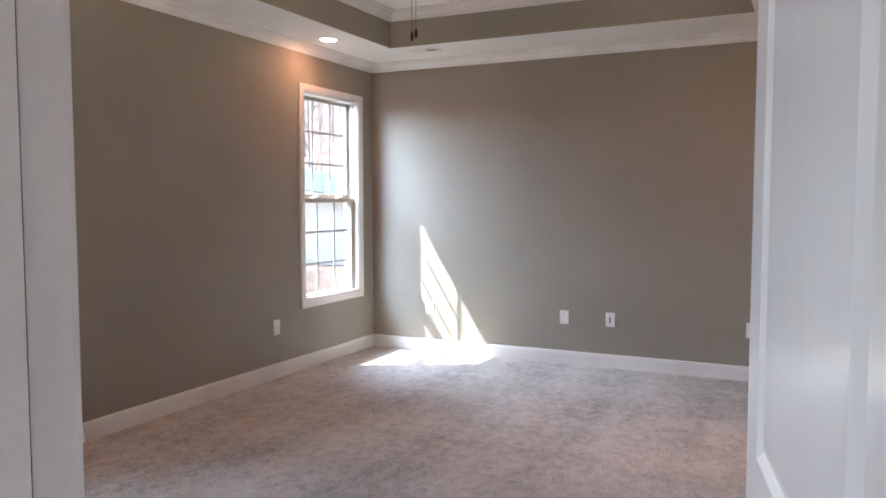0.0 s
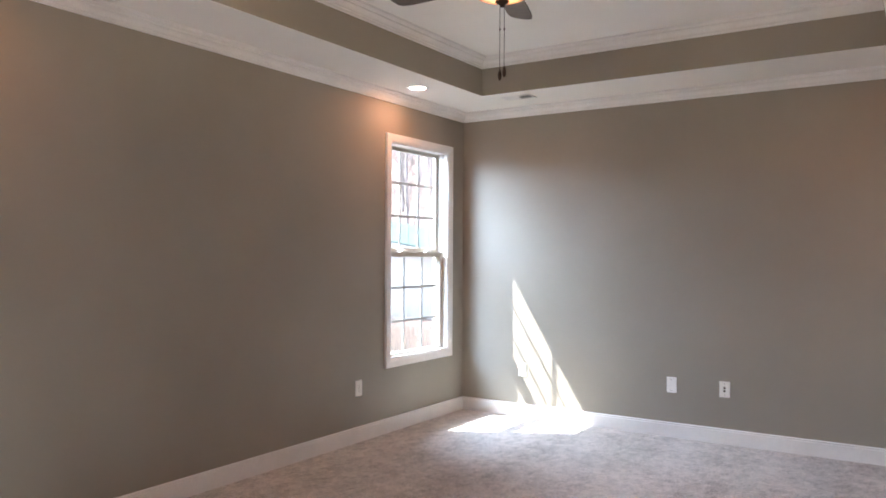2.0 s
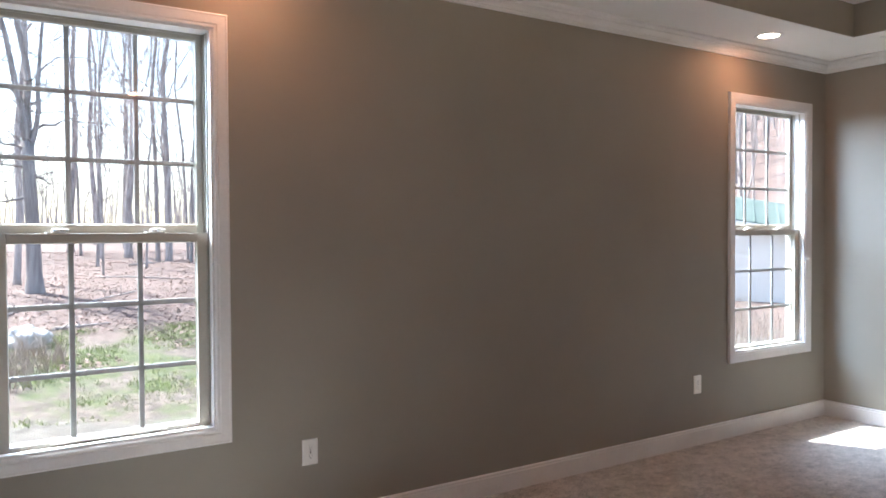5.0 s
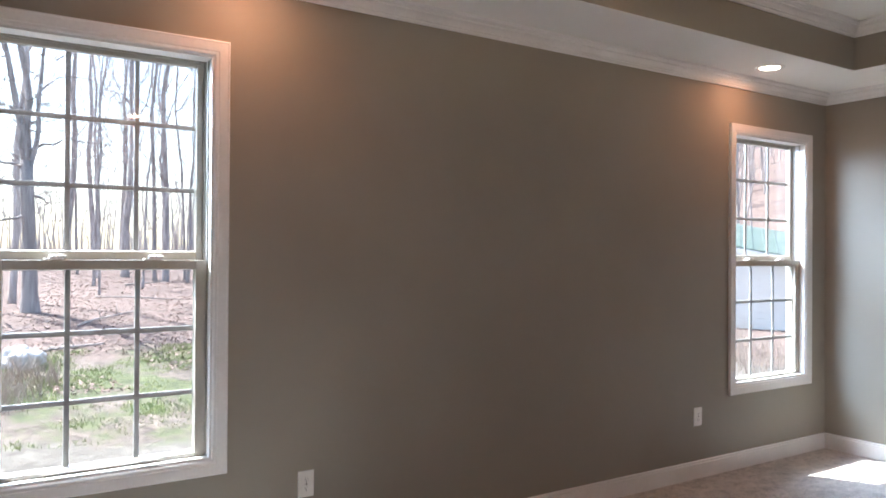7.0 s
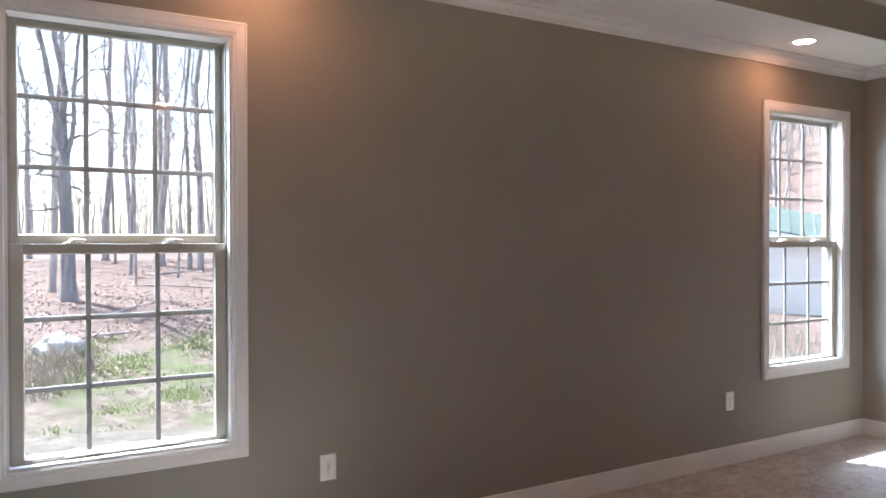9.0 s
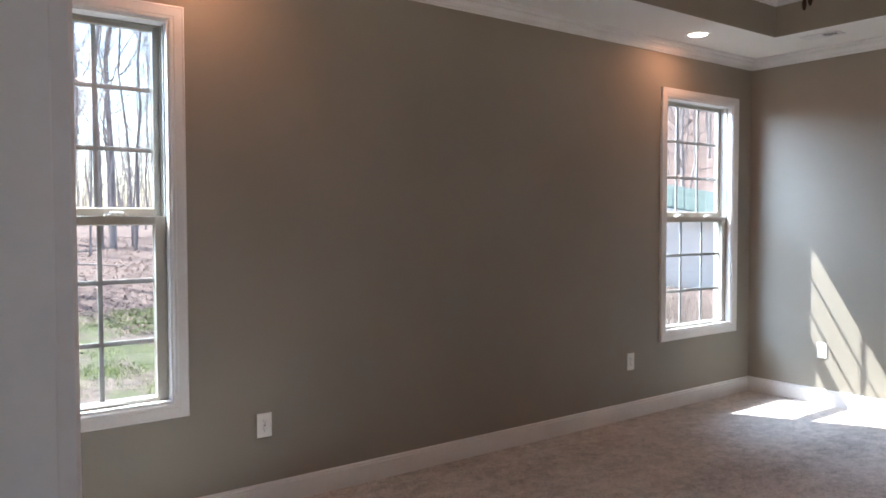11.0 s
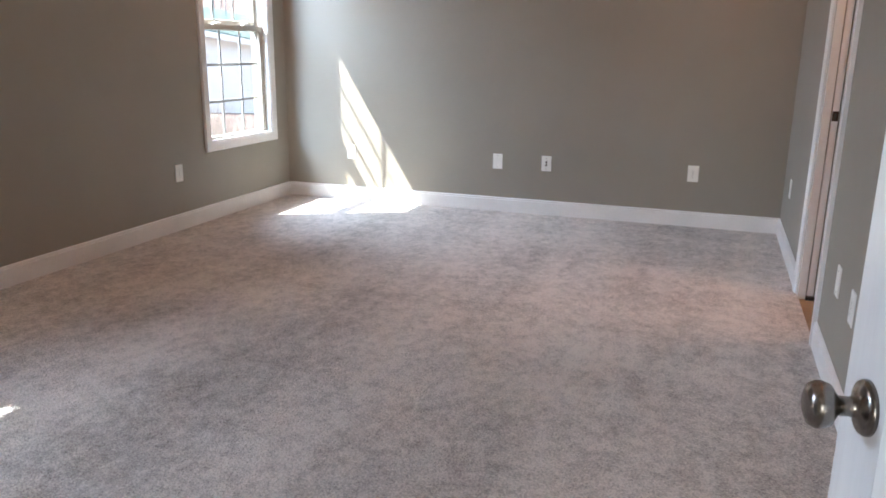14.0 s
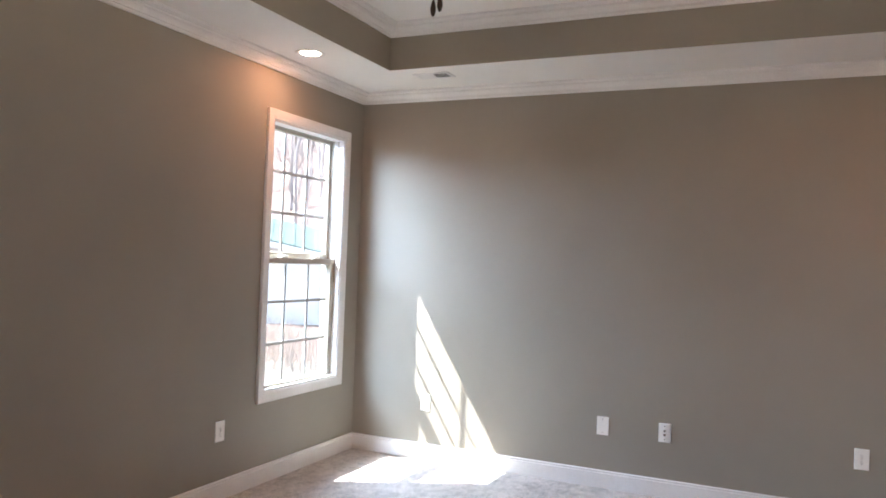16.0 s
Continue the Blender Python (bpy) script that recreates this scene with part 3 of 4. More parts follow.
# ---------------------------------------------------------------- doors
def door_leaf_mesh(width, height, thick, panels, bm):
    """A moulded panel door: a slab with recessed panels and raised fields on both faces. Along +y from the hinge, thick in x."""
    box(bm, -thick / 2 + 0.008, 0.001, 0.001, thick / 2 - 0.008, width - 0.001, height - 0.001)
    for side in (-1, 1):
        xs = sorted((side * (thick / 2 - 0.009), side * thick / 2))
        edges_y = [0, *sorted({v for p in panels for v in p[:2]}), width]
        y0, y1 = edges_y[1], edges_y[-2]
        box(bm, xs[0], 0, 0, xs[1], y0, height)
        box(bm, xs[0], y1, 0, xs[1], width, height)
        zs = [0, *sorted(v for p in panels for v in p[2:]), height]
        for a, b in zip(zs[::2], zs[1::2]):
            box(bm, xs[0], y0, a, xs[1], y1, b)
        for p in panels:                       # ogee lip and raised field
            out, s = side * thick / 2, side
            lo = [(p[0], p[2]), (p[1], p[2]), (p[1], p[3]), (p[0], p[3])]
            cy, cz = (p[0] + p[1]) / 2, (p[2] + p[3]) / 2
            rings = []
            for inset, depth in ((0.0, 0.0005), (0.008, 0.004), (0.020, 0.008), (0.030, 0.0075), (0.062, 0.001), (0.066, 0.001)):
                rings.append([bm.verts.new((out - s * depth, y + math.copysign(inset, cy - y), z + math.copysign(inset, cz - z))) for y, z in lo])
            for a, b in zip(rings, rings[1:]):
                for i in range(4):
                    bm.faces.new((a[i], a[(i + 1) % 4], b[(i + 1) % 4], b[i]))
            bm.faces.new(rings[-1])
    return bm


def knob_set(leaf, y, z, thick):
    for side in (-1, 1):
        x = side * thick / 2
        prof = [(0.0325, 0.0), (0.0325, 0.004), (0.030, 0.008), (0.024, 0.010), (0.013, 0.013), (0.0115, 0.020), (0.0115, 0.032), (0.016, 0.036), (0.024, 0.041), (0.0275, 0.050), (0.0275, 0.056), (0.024, 0.063), (0.015, 0.067), (0.004, 0.068)]
        part("door_knob", lathe(bmesh.new(), [(r, x + side * h) for r, h in prof], 32, (0, y, z), "x"), NICKEL, leaf, "satin nickel knob with a round rosette", smooth=True)
    part("latch_plate", boxes((-0.0125, y + 0.0695, z - 0.028, 0.0125, y + 0.0715, z + 0.028)), NICKEL, leaf)


HINGE, FREE = Vector((DX1 - 0.006, 1.390)), Vector((3.683, 2.212))
LEAF_W = (FREE - HINGE).length
turn = math.degrees(math.atan2(-(FREE - HINGE).x, (FREE - HINGE).y))
THICK = 0.035
leaf_thing = tagged(thing("door_1", pose(HINGE.x, HINGE.y, 0.031, 0, 0, turn)), "white two-panel entry door standing open into the room", "door", kind="structure")
PANELS = [(0.115, LEAF_W - 0.115, 0.985, 1.91), (0.115, LEAF_W - 0.115, 0.23, 0.885)]
leaf = part("leaf", door_leaf_mesh(LEAF_W, 2.012, THICK, PANELS, bmesh.new()), DOOR, leaf_thing)
leaf.location.x = THICK / 2
knob_set(leaf, LEAF_W - 0.070, 0.868, THICK)
for z in (0.25, 1.02, 1.80):
    bm = lathe(bmesh.new(), [(0.0065, z - 0.045), (0.0065, z + 0.045)], 14, (THICK / 2 + 0.004, -0.004, 0))
    box(bm, -THICK / 2 + 0.006, -0.0025, z - 0.044, THICK / 2 + 0.004, -0.0005, z + 0.044)
    part("hinge", bm, NICKEL, leaf, "satin nickel butt hinge")

frame_1 = tagged(thing("door_frame_1"), "white entry door frame with stop and casing", "door frame", kind="structure")
JY0 = Y0 - 0.121


def three_sides(x0, x1, top, profile, y, sign):
    """Mitred casing up, over and down a doorway in a wall that runs along x."""
    return swept(bmesh.new(), [lambda u, w: (x0 - u, y + sign * w, 0), lambda u, w: (x0 - u, y + sign * w, top + u), lambda u, w: (x1 + u, y + sign * w, top + u), lambda u, w: (x1 + u, y + sign * w, 0)], profile, closed=False)


part("jamb", boxes((DX0 - 0.019, JY0, 0, DX0, Y0 + 0.001, DTOP), bevel=0.0015), TRIM, frame_1)
part("jamb", boxes((DX1, JY0, 0, DX1 + 0.019, Y0 + 0.001, DTOP), bevel=0.0015), TRIM, frame_1)
part("head_jamb", boxes((DX0 - 0.019, JY0, DTOP + 0.0005, DX1 + 0.019, Y0 + 0.001, DTOP + 0.0195)), TRIM, frame_1)
part("door_stop", boxes((DX0 + 0.0002, Y0 - 0.114, 0, DX0 + 0.011, Y0 - 0.0705, DTOP - 0.012), bevel=0.0006), TRIM, frame_1)
part("door_stop", boxes((DX1 - 0.011, Y0 - 0.088, 0, DX1 - 0.0002, Y0 - 0.042, DTOP - 0.012), bevel=0.003), TRIM, frame_1)
part("door_stop", boxes((DX0 + 0.0002, Y0 - 0.088, DTOP - 0.0115, DX1 - 0.0002, Y0 - 0.042, DTOP), bevel=0.003), TRIM, frame_1)
# Dark strip put in as the shadow line beside the door stop.
part("stop_shadow_line", boxes((DX0 + 0.0002, Y0 - 0.0703, 0, DX0 + 0.008, Y0 - 0.0672, DTOP - 0.013)), surface("taupe_shadow_line", (0.10, 0.075, 0.07), (0.15, 0.115, 0.105), 0.8, 10, 90, 0), frame_1, "thin taupe strip drawn as the shadow line along the door stop")
DCAS = [(0.005, 0.0), (0.005, 0.011), (0.012, 0.015), (0.030, 0.014), (0.040, 0.018), (0.066, 0.019), (0.070, 0.017), (0.070, 0.0)]
part("casing", three_sides(DX0, DX1, DTOP, DCAS, Y0 + 0.001, 1), TRIM, frame_1)
part("casing", three_sides(DX0, DX1, DTOP, DCAS, JY0, -1), TRIM, frame_1)


def strike_plate(parent, x, y, z):
    """A strike plate on the jamb: a flat plate with a dark shape for its latch hole, two screws and a curled lip."""
    hw, hh = 0.0195, 0.029
    bm = bmesh.new()
    rows = [[bm.verts.new((x + d, y + sy * (hw - 0.006 - i) + (0.006) * math.cos(a), z + sz * (hh - 0.006 - i) + 0.006 * math.sin(a)))
             for sy, sz, first in ((1, 1, 0), (-1, 1, 1), (-1, -1, 2), (1, -1, 3)) for a in ((first + j / 4) * math.pi / 2 for j in range(5))] for d, i in ((0, 0), (0.0012, 0), (0.0016, 0.0005))]
    for p, q in zip(rows, rows[1:]):
        for i in range(20):
            bm.faces.new((p[i], p[(i + 1) % 20], q[(i + 1) % 20], q[i]))
    bm.faces.new(rows[-1])
    plate = part("strike_plate", bm, STEEL, parent, "satin nickel strike plate with a curled lip")
    bm = bmesh.new()
    rows = []
    for i in range(7):
        a = i / 6
        h = 0.026 * (1 - 0.45 * a * a)
        px, py = x + 0.0016 - 0.010 * a * a, y + hw - 0.001 + 0.016 * a
        rows.append((bm.verts.new((px, py, z - h)), bm.verts.new((px, py, z + h)), bm.verts.new((px - 0.0016, py, z + h)), bm.verts.new((px - 0.0016, py, z - h))))
    for p, q in zip(rows, rows[1:]):
        for i in range(4):
            bm.faces.new((p[i], q[i], q[(i + 1) % 4], p[(i + 1) % 4]))
    bm.faces.new(rows[0]), bm.faces.new(rows[-1])
    # Darker metal than the plate, putting the curl's dark reflection into its colour.
    part("lip", bm, NICKEL, plate, smooth=True)
    # Solid near-black shape on the plate; the hole's shade is in its colour.
    bm = bmesh.new()
    lo, hi = [], []
    for i in range(24):
        a = 2 * math.pi * i / 24
        c, s = math.cos(a), math.sin(a)
        py, pz = y - 0.002 + 0.0112 * math.copysign(abs(c) ** 0.6, c), z + 0.0138 * math.copysign(abs(s) ** 0.6, s)
        lo.append(bm.verts.new((x + 0.0002, py, pz))), hi.append(bm.verts.new((x + 0.0019, py, pz)))
    bm.faces.new(lo), bm.faces.new(hi)
    for i in range(24):
        bm.faces.new((lo[i], lo[(i + 1) % 24], hi[(i + 1) % 24], hi[i]))
    part("latch_hole_shade", bm, HOLE_SHADE, plate)
    for s in (-1, 1):
        bm = lathe(bmesh.new(), [(0.0045, x + 0.0016), (0.0045, x + 0.0022), (0.002, x + 0.0024)], 16, (0, y, z + s * 0.021), "x")
        box(bm, x + 0.0020, y - 0.0030, z + s * 0.021 - 0.0006, x + 0.0025, y + 0.0030, z + s * 0.021 + 0.0006)
        part("screw", bm, BRONZE, plate)


strike_plate(frame_1, DX0, Y0 - 0.0225, 0.888)

# pocket door in the east wall
frame_2 = tagged(thing("door_frame_2"), "white split-jamb pocket doorway frame", "door frame", kind="structure")
X1 = W + 0.125


def side_casing(x, sign):
    return swept(bmesh.new(), [lambda u, w: (x + sign * w, PY0 - u, 0), lambda u, w: (x + sign * w, PY0 - u, 2.04 + u), lambda u, w: (x + sign * w, PY1 + u, 2.04 + u), lambda u, w: (x + sign * w, PY1 + u, 0)], DCAS, closed=False)


part("casing", side_casing(W, -1), TRIM, frame_2)
part("casing", side_casing(X1, 1), TRIM, frame_2)
part("jamb", boxes((W + 0.001, PY0 - 0.018, 0, X1 - 0.001, PY0 + 0.0, 2.04)), TRIM, frame_2)
part("split_jamb", boxes((W + 0.001, PY1 - 0.018, 0, W + 0.040, PY1, 2.04), bevel=0.001), TRIM, frame_2)
part("split_jamb", boxes((W + 0.085, PY1 - 0.018, 0, X1 - 0.001, PY1, 2.04), bevel=0.001), TRIM, frame_2)
part("head_jamb", boxes((W + 0.001, PY0, 2.022, W + 0.040, PY1 - 0.019, 2.04)), TRIM, frame_2)
part("head_jamb", boxes((W + 0.085, PY0, 2.022, X1 - 0.001, PY1 - 0.019, 2.04)), TRIM, frame_2)
part("track", boxes((W + 0.042, PY0, 2.028, W + 0.083, L - 0.6, 2.055)), RUBBER, frame_2)
part("floor_guide", boxes((W + 0.041, PY1 - 0.03, 0.0, W + 0.084, PY1 - 0.012, 0.018)), RUBBER, frame_2)
# Black sheets put into the pocket's gaps, where only shade would fall.
part("pocket_gap_shade", boxes((W + 0.0455, PY1 + 0.02, 0.0, W + 0.0465, L, 2.05), (W + 0.0785, PY1 + 0.02, 0.0, W + 0.0795, L, 2.05)), RUBBER, frame_2)
pocket = tagged(thing("door_2"), "white pocket door slid back into its wall", "door", kind="structure")
slab = part("leaf", boxes((W + 0.0465, PY1 - 0.012, 0.02, W + 0.0785, L - 0.75, 2.02), bevel=0.001), DOOR, pocket)
part("edge_pull", boxes((W + 0.0480, PY1 - 0.0135, 0.955, W + 0.0770, PY1 - 0.0122, 1.005)), BRONZE, slab, "dark bronze edge pull")
part("edge_pull_latch", boxes((W + 0.057, PY1 - 0.0145, 0.965, W + 0.068, PY1 - 0.0136, 0.995)), SLOT, slab)


# ---------------------------------------------------------------- fixtures on walls and ceiling
def wall_plate(m, style, label, group="wall plates"):
    """A device plate on a wall: local x along the wall, y up, z into the room."""
    w, h, t = 0.0385, 0.0600, 0.0055
    top = thing("wall_plate", m, label=label, category="wall plate", group=group)
    bm = bmesh.new()
    rows = [[bm.verts.new((sx * (w - i), sy * (h - i), z)) for sx, sy in ((-1, -1), (1, -1), (1, 1), (-1, 1))] for i, z in ((0, 0), (0, 0.002), (0.0015, 0.0045), (0.004, t))]
    for a, b in zip(rows, rows[1:]):
        for i in range(4):
            bm.faces.new((a[i], a[(i + 1) % 4], b[(i + 1) % 4], b[i]))
    bm.faces.new(rows[-1])
    part("plate", bm, PLATE, top)
    screws = {"duplex": [0], "blank": [-0.042, 0.042], "jack": [-0.042, 0.042], "switch": [-0.030, 0.030]}[style]
    for y in screws:
        part("screw", lathe(bmesh.new(), [(0.0032, t), (0.0032, t + 0.0006), (0.001, t + 0.0009)], 14, (0, y, 0)), NICKEL, top)
    if style == "duplex":
        for y in (-0.0195, 0.0195):
            r = part("receptacle", boxes((-0.0165, y - 0.014, t, 0.0165, y + 0.014, t + 0.0016), bevel=0.0012), PLATE, top)
            part("slot", boxes((-0.0075, y - 0.001, t + 0.0016, -0.0055, y + 0.008, t + 0.0019)), SLOT, r)
            part("slot", boxes((0.0055, y - 0.001, t + 0.0016, 0.0075, y + 0.006, t + 0.0019)), SLOT, r)
            part("slot", lathe(bmesh.new(), [(0.0028, t + 0.0016), (0.0028, t + 0.0019)], 12, (0, y - 0.0075, 0)), SLOT, r)
    if style == "jack":
        for y in (-0.012, 0.012):
            part("jack", lathe(bmesh.new(), [(0.0085, t), (0.0085, t + 0.002), (0.005, t + 0.0025), (0.005, t + 0.0075)], 18, (0, y, 0)), NICKEL, top)
    if style == "switch":
        part("toggle", boxes((-0.005, -0.010, t, 0.005, 0.006, t + 0.009), bevel=0.002), PLATE, top)
    return top


def on_west(y, z):
    return Matrix.Translation((0.0, y, z)) @ Matrix(((0, 0, 1, 0), (1, 0, 0, 0), (0, 1, 0, 0), (0, 0, 0, 1)))


def on_north(x, z):
    return Matrix.Translation((x, L, z)) @ Matrix(((1, 0, 0, 0), (0, 0, -1, 0), (0, 1, 0, 0), (0, 0, 0, 1)))


def on_east(y, z):
    return Matrix.Translation((W, y, z)) @ Matrix(((0, 0, -1, 0), (1, 0, 0, 0), (0, 1, 0, 0), (0, 0, 0, 1)))


wall_plate(on_west(2.868, 0.424), "duplex", "white duplex outlet below and beside a window")
wall_plate(on_west(5.615, 0.424), "duplex", "white duplex outlet on the window wall near the far corner")
wall_plate(on_north(0.612, 0.432), "blank", "white wall plate lit by the patch of sun")
wall_plate(on_north(1.905, 0.426), "blank", "white blank wall plate on the far wall")
wall_plate(on_north(2.300, 0.430), "jack", "white wall plate with two cable jacks")
wall_plate(on_north(3.397, 0.420), "duplex", "white duplex outlet near the far wall's end")
wall_plate(on_east(6.62, 0.430), "duplex", "white duplex outlet between corner and pocket doorway")
wall_plate(on_east(4.42, 0.430), "blank", "white blank wall plate beside the pocket doorway")
wall_plate(on_east(4.08, 0.430), "duplex", "white duplex outlet nearer the entry door")


def recessed_light(x, y):
    top = thing("recessed_light", pose(x, y, SOFFIT), label="white recessed can light glowing warm in the soffit", category="ceiling light", group="recessed lights")
    part("trim_ring", lathe(bmesh.new(), [(0.092, -0.0005), (0.092, -0.003), (0.085, -0.006), (0.069, -0.005), (0.064, -0.001)], 40), TRIM, top, smooth=True)
    part("lens", lathe(bmesh.new(), [(0.0635, -0.0006), (0.060, -0.0035), (0.04, -0.0055), (0.002, -0.006)], 40), LENS, top, "glowing frosted lens", smooth=True)
    lamp("can_lamp", "AREA", 0.75, WARM, look((x, y, SOFFIT - 0.012), (x, y, 0)), disk=0.13)


for x, y in ((0.287, 5.955), (0.287, 2.56), (3.74, 6.05), (3.74, 2.9)):
    recessed_light(x, y)


def ceiling_vent(x, y):
    top = thing("ceiling_vent", pose(x, y, SOFFIT), label="white slotted air register in the soffit", category="vent")
    hx, hy = 0.128, 0.065
    part("frame", boxes((-hx, -hy, -0.006, hx, -hy + 0.022, -0.0005), (-hx, hy - 0.022, -0.006, hx, hy, -0.0005), (-hx, -hy + 0.022, -0.0058, -hx + 0.022, hy - 0.022, -0.0005), (hx - 0.022, -hy + 0.022, -0.0058, hx, hy - 0.022, -0.0005),
                        (-0.006, -hy + 0.022, -0.0056, 0.006, hy - 0.022, -0.0005)), TRIM, top)
    # Near-black sheet standing in for the shade inside the duct.
    part("duct_shade", boxes((-hx + 0.022, -hy + 0.022, -0.0012, hx - 0.022, hy - 0.022, -0.0004)), SLOT, top)
    for i in range(4):
        yy = -hy + 0.031 + i * 0.0215
        for a, b in ((-hx + 0.022, -0.006), (0.006, hx - 0.022)):
            bm = bmesh.new()
            lean = 0.013 if a < 0 else -0.004
            vs = [bm.verts.new(v) for v in ((a, yy, -0.0014), (b, yy, -0.0014), (b, yy + lean, -0.0052), (a, yy + lean, -0.0052), (a, yy + 0.002, -0.0014), (b, yy + 0.002, -0.0014), (b, yy + lean + 0.002, -0.0052), (a, yy + lean + 0.002, -0.0052))]
            for f in ((0, 1, 2, 3), (7, 6, 5, 4), (0, 4, 5, 1), (3, 2, 6, 7), (0, 3, 7, 4), (1, 5, 6, 2)):
                bm.faces.new([vs[j] for j in f])
            part("slat", bm, TRIM, top)


ceiling_vent(0.79, 6.665)


def ceiling_fan(x, y, spin):
    """A five-blade fan with a glass bowl light and two pull chains."""
    fan = thing("ceiling_fan", pose(x, y, TRAY), label="dark bronze ceiling fan with walnut blades and lit amber bowl", category="ceiling fan")
    part("canopy", lathe(bmesh.new(), [(0.065, -0.0005), (0.066, -0.012), (0.055, -0.040), (0.030, -0.052), (0.014, -0.056)], 32), BRONZE, fan, smooth=True)
    part("downrod", lathe(bmesh.new(), [(0.0125, -0.05), (0.0125, -0.19)], 16), BRONZE, fan, smooth=True)
    part("motor_housing", lathe(bmesh.new(), [(0.02, -0.180), (0.05, -0.186), (0.10, -0.200), (0.125, -0.222), (0.128, -0.265), (0.115, -0.300), (0.105, -0.340), (0.085, -0.362), (0.070, -0.376), (0.085, -0.384), (0.090, -0.388), (0.02, -0.390)], 40), BRONZE, fan, smooth=True)
    for i in range(5):
        m = pose(0, 0, -0.335, 0, 0, spin + 72 * i) @ pose(0, 0, 0, 11, 0, 0)
        bm = bmesh.new()
        half = [(0.19, 0.050), (0.28, 0.058), (0.41, 0.064), (0.53, 0.066), (0.580, 0.058), (0.598, 0.038)]
        outline = [(a, -b) for a, b in half] + [(0.605, 0.0)] + half[::-1]
        lo, hi = [bm.verts.new((a, b, -0.003)) for a, b in outline], [bm.verts.new((a, b, 0.003)) for a, b in outline]
        bm.faces.new(lo), bm.faces.new(hi)
        for j in range(len(outline)):
            bm.faces.new((lo[j], lo[(j + 1) % len(outline)], hi[(j + 1) % len(outline)], hi[j]))
        bm.transform(m)
        blade = part("blade", bm, BLADE, fan, "walnut-stained fan blade")
        bm = boxes((0.055, -0.014, 0.0035, 0.20, 0.014, 0.0085), (0.18, -0.034, 0.0032, 0.265, 0.034, 0.0072), bevel=0.002)
        bm.transform(m)
        part("blade_iron", bm, BRONZE, blade)
    z0, z1 = -0.390, -0.442
    outer = [(0.136 * math.cos(a), z0 + (z1 - z0) * math.sin(a)) for a in (math.pi / 2 * i / 14 for i in range(15))]
    outer[-1] = (0.006, z1)
    part("bowl", lathe(bmesh.new(), [(0.132, z0 + 0.004), (0.141, z0 + 0.004), (0.141, z0 - 0.004)] + outer[1:], 48), BOWL, fan, "glowing amber alabaster glass bowl", smooth=True)
    part("finial", lathe(bmesh.new(), [(0.030, z1 + 0.004), (0.032, z1 - 0.004), (0.022, z1 - 0.012), (0.009, z1 - 0.017), (0.009, z1 - 0.024), (0.003, z1 - 0.028)], 24), BRONZE, fan, smooth=True)
    for dx, dy, length in ((-0.009, -0.004, 0.306), (0.009, 0.004, 0.291)):
        bm = bmesh.new()
        a, b = Vector((dx, dy, z1 - 0.002)), Vector((dx, dy, z1 - length))
        tube(bm, [a, b], [0.0013, 0.0013], 6)
        lathe(bm, [(0.0015, a.z - 0.115), (0.0035, a.z - 0.118), (0.0035, a.z - 0.126), (0.0015, a.z - 0.129)], 10, (dx, dy, 0))
        chain = part("pull_chain", bm, BRONZE, fan)
        part("fob", lathe(bmesh.new(), [(0.002, b.z + 0.002), (0.005, b.z - 0.004), (0.0085, b.z - 0.020), (0.0085, b.z - 0.032), (0.005, b.z - 0.044), (0.0015, b.z - 0.048)], 16, (dx, dy, 0)), BRONZE, chain, "dark wooden pull fob", smooth=True)


ceiling_fan(2.003, 4.158, 37)
for i in range(3):                    # added point lights above the bowl's rim, for its bulbs, to brighten the ceiling
    lamp("fan_uplight", "POINT", 2.2, (1.0, 0.72, 0.48), pose(2.003 + 0.108 * math.cos(2.1 * i), 4.158 + 0.108 * math.sin(2.1 * i), TRAY - 0.380), radius=0.012)

cabinet = thing("cabinet", label="tall dark brown wooden cabinet in the bathroom", category="cabinet")
part("carcass", boxes((4.72, 5.75, 0.08, 5.30, 6.98, 2.15), bevel=0.004), DARKWOOD, cabinet)
part("plinth", boxes((4.78, 5.77, 0.0, 5.28, 6.96, 0.08)), DARKWOOD, cabinet)
for a, b in ((5.76, 6.36), (6.37, 6.97)):
    d = part("door", boxes((4.699, a, 0.10, 4.7195, b, 2.13), bevel=0.003), DARKWOOD, cabinet)
    part("handle", boxes((4.680, b - 0.07 if a < 6 else a + 0.05, 1.0, 4.6985, b - 0.055 if a < 6 else a + 0.065, 1.14), bevel=0.003), NICKEL, d)


# ---------------------------------------------------------------- outdoors
def ground_z(x, y):
    d = max(0.0, -x)
    west = -0.75 + 0.9 * min(1, max(0, (d - 6.5) / 8.5)) + 0.030 * max(0, min(d, 30) - 15) + 0.012 * max(0, d - 30)
    north = -0.85 + 0.34 * max(0, y - 28)
    f = min(1, max(0, (y - 9) / 8))
    f *= f * (3 - 2 * f)
    w = min(1, max(0, (d - 20) / 10))
    f *= 1 - w + w * min(1, max(0, (y / max(d, 1) - 0.6) / 0.35))
    return west * (1 - f) + north * f + 0.10 * noise.noise((x * 0.22, y * 0.22, 0)) + 0.03 * noise.noise((x * 1.1, y * 1.1, 3))


def axis_steps(a, b, near, far):
    out, v = [a], a
    while v < b:
        v += near + (far - near) * min(1, max(0, (abs(v) - 30) / 120))
        out.append(v)
    return out


